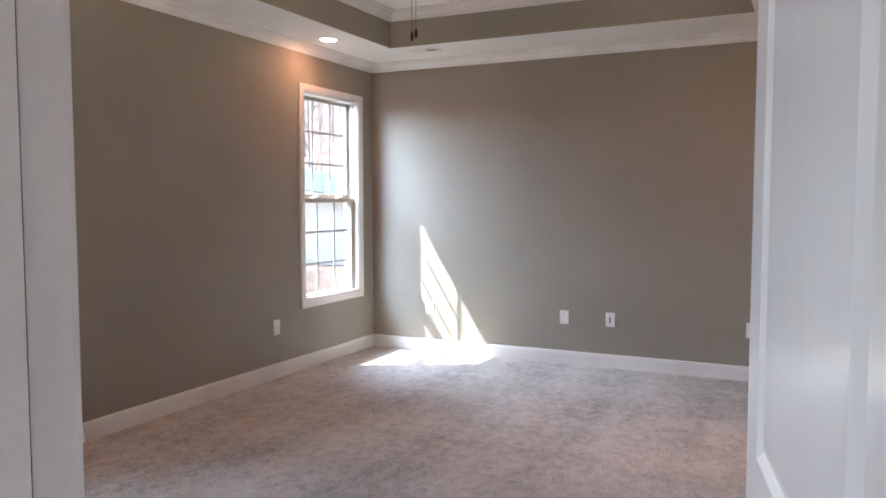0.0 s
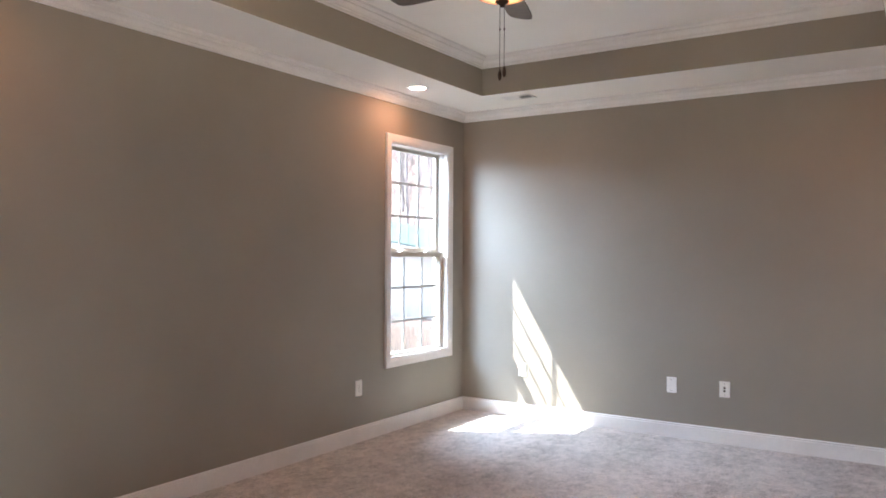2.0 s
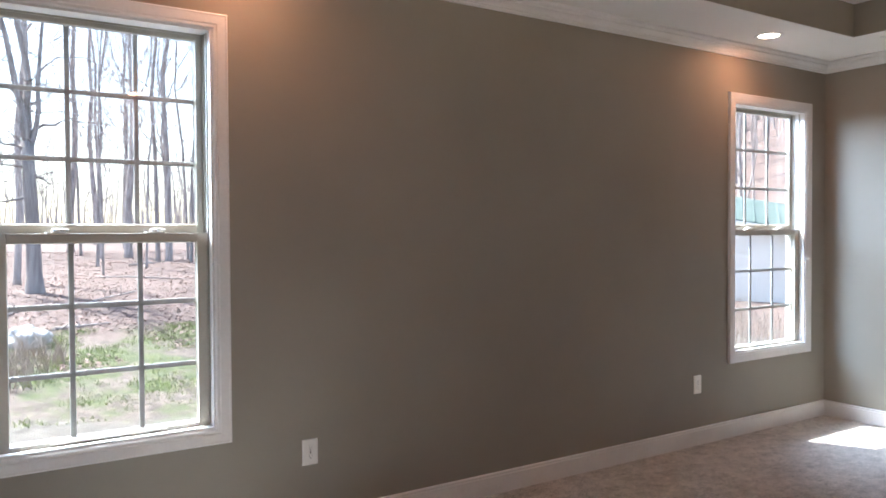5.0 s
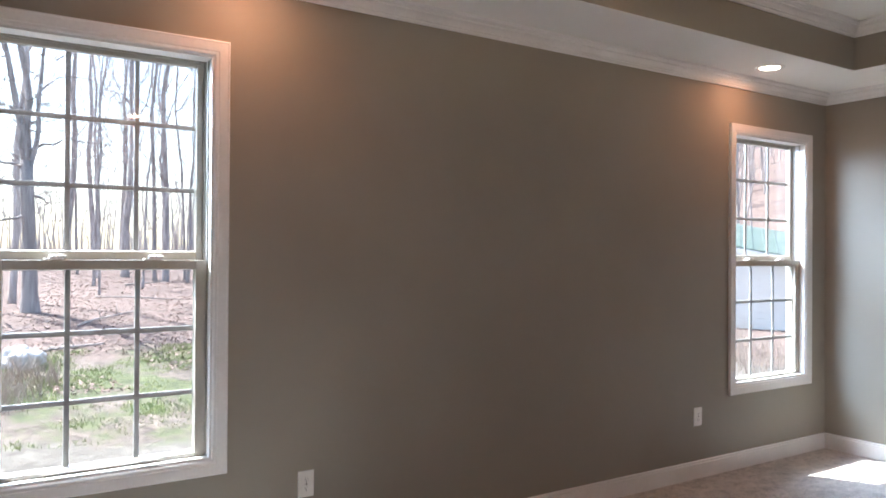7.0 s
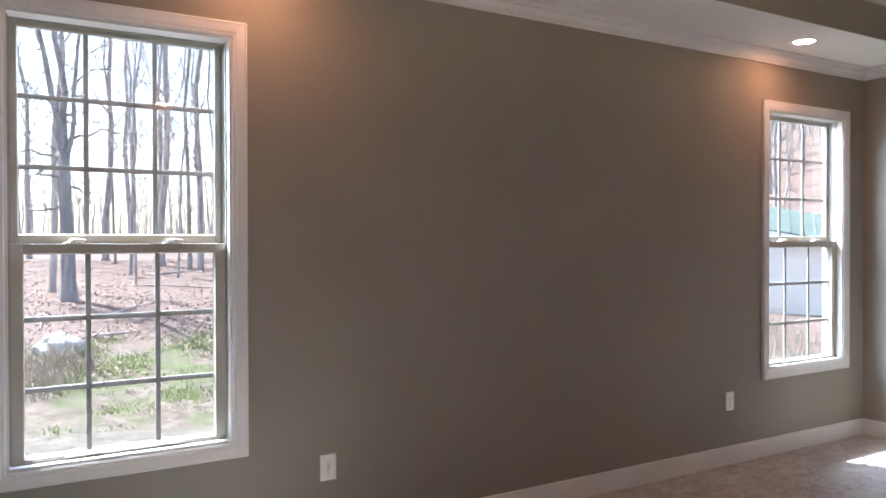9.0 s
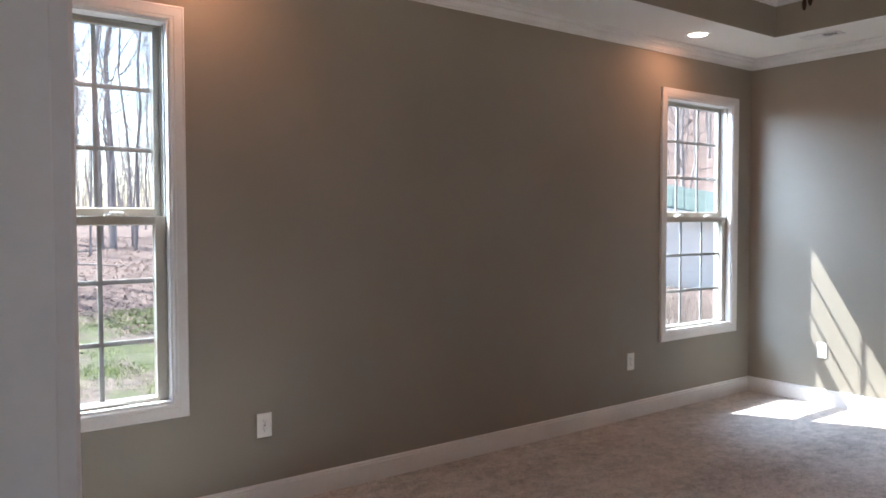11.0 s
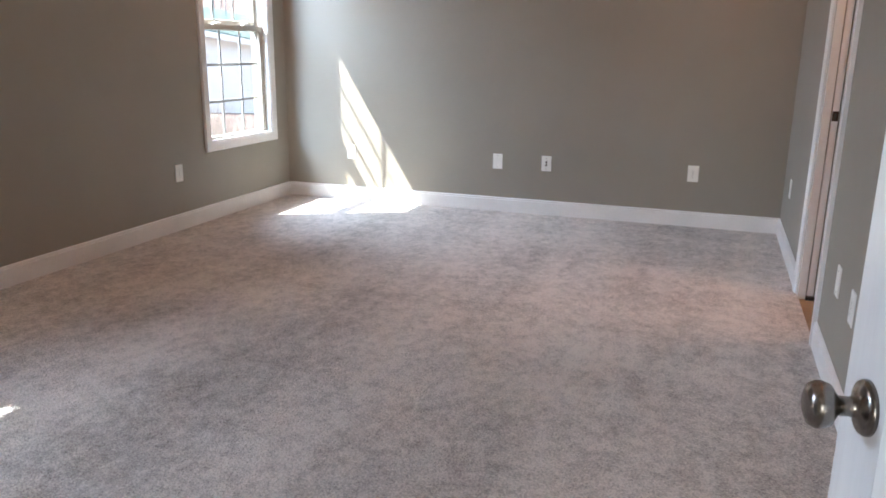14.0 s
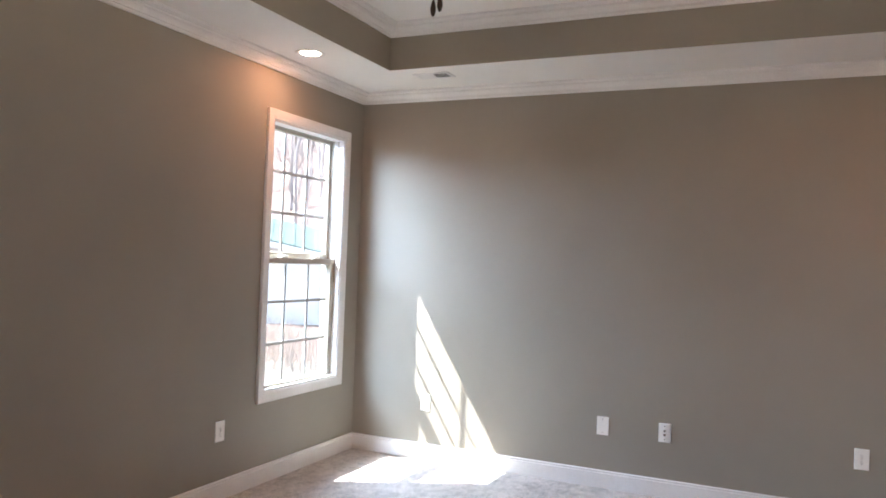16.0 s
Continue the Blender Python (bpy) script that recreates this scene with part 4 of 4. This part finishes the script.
xs = [-v for v in axis_steps(0.139, 2500, 0.8, 90)][::-1] + [v for v in axis_steps(0.2, 2500, 4, 120)]
ys = [-v for v in axis_steps(0.0, 2500, 1.6, 120)][::-1][:-1] + [v for v in axis_steps(0.0, 2500, 0.8, 100)]
verts, faces = [], []
for yv in ys:
    for xv in xs:
        far = min(1.0, max(0.0, (math.hypot(xv, yv) - 160) / 200))
        verts.append((xv, yv, ground_z(max(-160, xv), min(120, max(-60, yv))) * (1 - far) if xv < 0 else min(-0.75, ground_z(0, min(120, yv)))))
for j in range(len(ys) - 1):
    for i in range(len(xs) - 1):
        a = j * len(xs) + i
        faces.append((a, a + 1, a + 1 + len(xs), a + len(xs)))
mesh = bpy.data.meshes.new("ground")
mesh.from_pydata(verts, [], faces)
mesh.materials.append(GROUND)
mesh.polygons.foreach_set("use_smooth", [True] * len(mesh.polygons))
tagged(new("ground", mesh), "wooded yard of leaf litter with patchy spring grass", "ground", kind="structure")


def tree_mesh(rnd, height, radius, limbs, twigs):
    """A bare tree in two meshes: a leaning tapered trunk, and a crown of limbs with twigs."""
    trunk, crown_bm = bmesh.new(), bmesh.new()
    n = 9
    lean = Vector((rnd.uniform(-0.04, 0.04), rnd.uniform(-0.04, 0.04), 0))
    pts, rad = [], []
    for i in range(n + 1):
        f = i / n
        wob = Vector((rnd.uniform(-1, 1), rnd.uniform(-1, 1), 0)) * 0.028 * height * f * (1 - 0.3 * f)
        pts.append(Vector((0, 0, -0.25 + f * height)) + lean * f * height + wob)
        rad.append(radius * ((1 - f) ** 0.75 * 0.93 + 0.05) * (1.45 if i == 0 else 1.0))
    pts.insert(1, pts[0].lerp(pts[1], 0.22))
    rad.insert(1, radius * 1.02)
    tube(trunk, pts, rad, 11)
    for _ in range(limbs):
        f = rnd.uniform(0.22, 0.96) ** 0.8
        k = f * (len(pts) - 1)
        i = min(int(k), len(pts) - 2)
        p = pts[i].lerp(pts[i + 1], k - i)
        r0 = rad[i] * rnd.uniform(0.12, 0.36)
        a = rnd.uniform(0, 2 * math.pi)
        way = Vector((math.cos(a), math.sin(a), rnd.uniform(0.3, 2.0))).normalized()
        length = height * rnd.uniform(0.12, 0.36) * (1.25 - f)
        lp, lr = [p.copy()], [r0]
        for s in range(5):
            way = (way + Vector((rnd.uniform(-0.45, 0.45), rnd.uniform(-0.45, 0.45), rnd.uniform(-0.15, 0.35)))).normalized()
            lp.append(lp[-1] + way * length / 5)
            lr.append(r0 * (1 - (s + 1) / 5.6))
        tube(crown_bm, lp, lr, 5)
        for _ in range(twigs):
            s = rnd.randrange(1, 6)
            tw = (way + Vector((rnd.uniform(-1, 1), rnd.uniform(-1, 1), rnd.uniform(-0.4, 0.9)))).normalized()
            q = lp[s]
            t1 = q + tw * length * rnd.uniform(0.12, 0.25)
            t2 = t1 + (tw + Vector((rnd.uniform(-0.6, 0.6), rnd.uniform(-0.6, 0.6), rnd.uniform(-0.2, 0.6)))).normalized() * length * rnd.uniform(0.1, 0.22)
            tube(crown_bm, [q, t1, t2], [max(lr[s] * 0.45, 0.006), 0.007, 0.003], 3)
    return trunk, crown_bm


def tree(kind, rnd, height, radius, limbs, twigs, label):
    top = thing("tree", label=label, category="tree", group="bare woodland trees")
    t, c = tree_mesh(rnd, height, radius, limbs, twigs)
    part("trunk", t, BARK, top, smooth=True)
    part("crown", c, BARK, top, "bare branching crown", smooth=True)
    return top


rnd = random.Random(5)
LABELS = ("tall bare grey-barked tree standing in leaf litter", "slender bare tree rising straight from the woodland floor")
stock = [tree(i, rnd, rnd.uniform(15, 20), r, 36, 8, LABELS[0] if r > 0.09 else LABELS[1]) for i, r in enumerate((0.16, 0.125, 0.088, 0.066, 0.048))]


def plant(source, x, y, spin, size):
    m = pose(x, y, ground_z(x, y), 0, 0, spin)
    c = copy_thing(source, m)
    c.scale = (size, size, size)
    return c


def forked_tree(x, y):
    """The big tree of the clearing: a short stout trunk that forks into three leaning leaders, with long crooked side branches."""
    top = thing("tree", pose(x, y, ground_z(x, y)), label="stout bare tree forking low into three crooked leaders", category="tree", group="bare woodland trees")
    bole, crown_bm = bmesh.new(), bmesh.new()
    tube(bole, [Vector(p) for p in ((0, 0, -0.25), (0, 0.0, 0.05), (0, -0.01, 0.4), (0, -0.03, 1.6), (0, -0.08, 2.6), (0, -0.10, 3.3))], [0.28, 0.21, 0.165, 0.145, 0.135, 0.13], 14)

    def bough(points, r0, twigs, wild):
        pts = [Vector(p) for p in points]
        fine = []
        for p, q in zip(pts, pts[1:]):
            fine += [p.lerp(q, f) + Vector((rnd.uniform(-1, 1), rnd.uniform(-1, 1), rnd.uniform(-1, 1))) * wild * (p - q).length * (f > 0) for f in (0, 0.33, 0.67)]
        fine.append(pts[-1])
        rad = [r0 * (1 - 0.86 * i / (len(fine) - 1)) for i in range(len(fine))]
        tube(crown_bm, fine, rad, 8)
        for _ in range(twigs):
            i = rnd.randrange(1, len(fine))
            a = rnd.uniform(0, 2 * math.pi)
            way = Vector((math.cos(a), math.sin(a), rnd.uniform(-0.3, 0.9))).normalized()
            length = rnd.uniform(0.35, 1.5) * (0.4 + 0.6 * rad[i] / r0)
            tw = [fine[i].copy()]
            for _ in range(4):
                way = (way + Vector((rnd.uniform(-0.6, 0.6), rnd.uniform(-0.6, 0.6), rnd.uniform(-0.3, 0.5)))).normalized()
                tw.append(tw[-1] + way * length / 4)
            r = min(0.022, rad[i] * 0.4)
            tube(crown_bm, tw, [r, r * 0.8, r * 0.6, r * 0.4, 0.003], 4)
            for _ in range(3):
                k = rnd.randrange(1, 5)
                side = (way + Vector((rnd.uniform(-1, 1), rnd.uniform(-1, 1), rnd.uniform(-0.6, 0.8)))).normalized()
                tube(crown_bm, [tw[k], tw[k] + side * length * rnd.uniform(0.15, 0.4)], [r * 0.4, 0.002], 3)

    bough([(0, -0.10, 3.2), (0.1, -0.30, 4.4), (0.3, -0.62, 6.0), (0.5, -1.1, 8.0), (0.6, -1.5, 11.0)], 0.085, 22, 0.03)
    bough([(0, -0.10, 3.2), (-0.1, -0.05, 4.6), (-0.3, -0.30, 6.4), (-0.4, -0.25, 9.0), (-0.5, -0.4, 12.0)], 0.095, 22, 0.03)
    bough([(0, -0.08, 2.9), (0.1, 0.12, 4.0), (0.0, 0.20, 5.6), (0.1, 0.55, 7.6), (0.2, 0.9, 10.0)], 0.065, 20, 0.03)
    for side, z, length, lift in ((1, 3.5, 1.7, 0.5), (1, 2.6, 0.75, -0.25), (-1, 3.1, 1.25, 0.25), (-1, 4.1, 1.4, 0.9), (-1, 2.1, 0.95, -0.15), (1, 4.6, 1.3, 0.8), (-1, 2.7, 1.0, 0.1)):
        y0 = -0.10 + 0.05 * side
        bough([(0, y0, z), (rnd.uniform(-0.3, 0.3), y0 + side * length * 0.45, z + lift * 0.8), (rnd.uniform(-0.5, 0.5), y0 + side * length, z + lift * 0.55)], 0.036, 9, 0.10)
    part("trunk", bole, BARK, top, smooth=True)
    part("crown", crown_bm, BARK, top, "bare crown of crooked boughs and twigs", smooth=True)


forked_tree(-15.5, 3.04)
# the trees that stand out, then the wood behind them
for kind, x, y, size in ((2, -18.0, 2.85, 1.0), (0, -28.0, 7.30, 1.0), (1, -25.0, 8.10, 1.0), (2, -25.4, 7.82, 1.0), (1, -36.0, 3.06, 1.1), (0, -45.0, 8.74, 1.1), (3, -22.5, 5.35, 0.8), (4, -19.5, 5.05, 0.7), (4, -21.0, 6.5, 0.8), (3, -30.0, 5.9, 0.9), (3, -16.2, 2.1, 0.9)):
    plant(stock[kind], x, y, rnd.uniform(0, 360), size)
made = 0
while made < 20:
    x = -rnd.uniform(24, 75)
    y = 1.5 + (-x + 3.4) * rnd.uniform(-0.06, 0.40)
    plant(stock[rnd.choice((3, 3, 4, 4, 4))], x, y, rnd.uniform(0, 360), rnd.uniform(0.7, 1.1))
    made += 1
made = 0
while made < 24:
    d = rnd.uniform(31, 62)
    a = math.radians(rnd.uniform(26, 44))
    plant(stock[rnd.choice((0, 1, 2, 3, 4))], 3.3 - d * math.sin(a), 1.4 + d * math.cos(a), rnd.uniform(0, 360), rnd.uniform(0.8, 1.2))
    made += 1
for i, source in enumerate(stock):
    source.matrix_world = pose(-34 - 4 * i, 6 + 3 * i, ground_z(-34 - 4 * i, 6 + 3 * i))

# far thicket, too many to count
bm = bmesh.new()
for _ in range(520):
    if rnd.random() < 0.62:
        x = -rnd.uniform(55, 120)
        y = 1.5 + (-x + 3.4) * rnd.uniform(-0.12, 0.50)
    else:
        d, a = rnd.uniform(45, 100), math.radians(rnd.uniform(22, 48))
        x, y = 3.3 - d * math.sin(a), 1.4 + d * math.cos(a)
    z, h = ground_z(x, y) - 0.2, rnd.uniform(4, 13)
    p = Vector((x, y, z))
    q = p + Vector((rnd.uniform(-0.8, 0.8), rnd.uniform(-0.8, 0.8), h))
    r = rnd.uniform(0.04, 0.11)
    bend = [p.lerp(q, f) + Vector((rnd.uniform(-0.35, 0.35), rnd.uniform(-0.35, 0.35), 0)) for f in (0.3, 0.55, 0.8)]
    tube(bm, [p, *bend, q], [r, r * 0.75, r * 0.55, r * 0.3, 0.012], 4)
    for _ in range(9):
        s = p.lerp(q, rnd.uniform(0.35, 0.95))
        tube(bm, [s, s + Vector((rnd.uniform(-2.2, 2.2), rnd.uniform(-2.2, 2.2), rnd.uniform(-0.2, 1.9)))], [0.026, 0.008], 3)
tagged(part("far_woods", bm, BARK), "dense hazy wood of bare trunks beyond the yard", "woods", kind="stuff")


def rock(x, y, size, seed):
    bm = bmesh.new()
    bmesh.ops.create_icosphere(bm, subdivisions=4, radius=1.0)
    for v in bm.verts:
        c = v.co.copy()
        v.co *= 1 + 0.34 * noise.noise(c * 1.3 + Vector((seed, 0, 0))) + 0.16 * noise.noise(c * 3.1) + 0.05 * noise.noise(c * 8.0)
        v.co = Vector((v.co.x * 0.75, v.co.y, v.co.z * 0.62)) * size
    ob = part("boulder", bm, STONE, smooth=True)
    ob.location = (x, y, ground_z(x, y) + 0.25 * size)
    return tagged(ob, "pale weathered boulder among dry brush", "boulder")


rock(-10.3, 2.48, 0.34, 1.0)


def fallen_branch(p, q, r):
    bm = bmesh.new()
    p, q = Vector((*p, ground_z(*p) + r * 0.7)), Vector((*q, ground_z(*q) + r * 0.7))
    side = Vector((rnd.uniform(-0.5, 0.5), rnd.uniform(-0.5, 0.5), 0.05))
    tube(bm, [p, p.lerp(q, 0.35) + side * 0.5, p.lerp(q, 0.7) + side * 0.2, q], [r, r * 0.85, r * 0.6, r * 0.25], 7)
    for f in (0.4, 0.65):
        s = p.lerp(q, f) + side * 0.35
        tube(bm, [s, s + Vector((rnd.uniform(-0.5, 0.5), rnd.uniform(-0.5, 0.5), 0.25))], [r * 0.4, r * 0.12], 5)
    tagged(part("fallen_branch", bm, BARK, smooth=True), "grey fallen branch lying on the leaf litter", "branch", group="fallen branches")


for p, q, r in (((-10.9, 2.75), (-11.5, 3.9), 0.035), ((-13.4, 3.7), (-15.3, 5.3), 0.022), ((-18.6, 4.8), (-17.2, 6.7), 0.025), ((-22.0, 6.2), (-24.5, 8.0), 0.04), ((-12.2, 2.3), (-13.6, 2.9), 0.02)):
    fallen_branch(p, q, r)


def brush(x, y, wide, tall, count):
    bm = bmesh.new()
    for _ in range(count):
        a, r = rnd.uniform(0, 2 * math.pi), wide * math.sqrt(rnd.random())
        px, py = x + r * math.cos(a), y + r * math.sin(a)
        p = Vector((px, py, ground_z(px, py) - 0.02))
        h = tall * rnd.uniform(0.4, 1.0)
        m = p + Vector((rnd.uniform(-0.25, 0.25) * h, rnd.uniform(-0.25, 0.25) * h, 0.6 * h))
        tube(bm, [p, m, m + Vector((rnd.uniform(-0.4, 0.4) * h, rnd.uniform(-0.4, 0.4) * h, 0.4 * h))], [0.006, 0.004, 0.002], 3)
    tagged(part("dry_brush", bm, TWIG), "clump of dry russet brush stems", "shrub", kind="stuff")


for x, y, wide, tall, count in ((-9.2, 2.2, 0.7, 0.5, 260), (-8.3, 2.0, 0.6, 0.4, 160), (-8.0, 16.2, 1.6, 0.9, 300), (-9.4, 17.8, 1.2, 0.8, 220), (-6.6, 14.8, 1.2, 0.7, 200)):
    brush(x, y, wide, tall, count)

# grass tufts in the clearing
verts, faces = [], []
for _ in range(16000):
    x = -rnd.uniform(6.2, 11.2)
    y = rnd.uniform(1.2, 5.6)
    if noise.noise((x * 0.5, y * 0.5, 7)) + 0.5 * noise.noise((x * 1.9, y * 1.9, 3)) + rnd.uniform(-0.35, 0.35) < 0.08 + 0.10 * abs(-x - 8.8):
        continue
    z = ground_z(x, y)
    for _ in range(3):
        a, h = rnd.uniform(0, 2 * math.pi), rnd.uniform(0.02, 0.055)
        bx, by = x + rnd.uniform(-0.06, 0.06), y + rnd.uniform(-0.06, 0.06)
        i = len(verts)
        verts += [(bx - 0.007 * math.sin(a), by + 0.007 * math.cos(a), z - 0.01), (bx + 0.007 * math.sin(a), by - 0.007 * math.cos(a), z - 0.01), (bx + 0.5 * h * math.cos(a), by + 0.5 * h * math.sin(a), z + h)]
        faces.append((i, i + 1, i + 2))
mesh = bpy.data.meshes.new("grass")
mesh.from_pydata(verts, [], faces)
mesh.materials.append(BLADES_GREEN)
tagged(new("grass", mesh), "scattered tufts of bright spring grass", "grass", kind="stuff")


# fallen leaves over the woodland floor
verts, faces = [], []
for _ in range(30000):
    x = -rnd.uniform(8.5, 34) ** 1.0
    y = 1.4 + (-x + 3.4) * rnd.uniform(-0.02, 0.36)
    if x > -10.8 and noise.noise((x * 0.5, y * 0.5, 2)) < 0.1:
        continue
    c, s, a = Vector((x, y, ground_z(x, y) + 0.02)), rnd.uniform(0.018, 0.036), rnd.uniform(0, 2 * math.pi)
    u = Vector((math.cos(a), math.sin(a), rnd.uniform(-0.5, 0.5))) * s
    v = Vector((-math.sin(a), math.cos(a), rnd.uniform(-0.5, 0.5))) * s * 0.7
    i = len(verts)
    verts += [c - u, c + v - 0.1 * u, c + u, c - v - 0.1 * u]
    faces.append((i, i + 1, i + 2, i + 3))
mesh = bpy.data.meshes.new("leaf_litter")
mesh.from_pydata(verts, [], faces)
mesh.materials.append(LEAVES)
tagged(new("leaf_litter", mesh), "layer of dry brown fallen leaves", "leaves", kind="stuff")


def outbuilding(x, y, spin):
    """A long low white building with lap siding and a green standing-seam roof; its front faces local -y."""
    z = ground_z(x, y) - 0.1
    house = thing("outbuilding", pose(x, y, z, 0, 0, spin), label="low white-sided outbuilding with a green metal roof", category="building")
    hw, dp, h, fall = 4.2, 5.0, 2.72, 0.19
    bm = boxes((-hw, 0, 0, hw, dp, h))
    for v in bm.verts:
        v.co.z -= fall * v.co.x * (v.co.z > 1)
    part("wall", bm, SIDING, house)
    for i in range(9):
        part("siding_board", boxes((-hw - 0.01, -0.035, 0.02 + i * 0.21, hw + 0.01, 0.002, 0.02 + i * 0.21 + 0.19)), SIDING, house)
    bm = bmesh.new()
    prof = [(-0.45, h - 0.06), (dp / 2, h + 0.78), (dp + 0.45, h - 0.06)]
    for a, b in zip(prof, prof[1:]):
        vs = [bm.verts.new((sx * (hw + 0.4), p[0], p[1] + dz - fall * sx * (hw + 0.4))) for p in (a, b) for sx in (-1, 1) for dz in (0, 0.09)]
        for f in ((0, 2, 6, 4), (1, 5, 7, 3), (0, 1, 3, 2), (4, 6, 7, 5), (0, 4, 5, 1), (2, 3, 7, 6)):
            bm.faces.new([vs[j] for j in f])
    roof = part("roof", bm, ROOFING, house, "green standing-seam metal roof")
    for i in range(25):
        xx = -hw - 0.3 + i * (2 * hw + 0.6) / 24
        bm = bmesh.new()
        tube(bm, [Vector((xx, -0.45, h + 0.04 - fall * xx)), Vector((xx, dp / 2, h + 0.88 - fall * xx))], [0.03, 0.03], 4)
        part("seam", bm, ROOFING, roof)
    bm = boxes((-hw - 0.4, -0.50, h - 0.20, hw + 0.4, -0.46, h - 0.02))
    for v in bm.verts:
        v.co.z -= fall * v.co.x
    part("fascia", bm, TRIM, house)
    return house


outbuilding(-12.2, 23.2, 36)
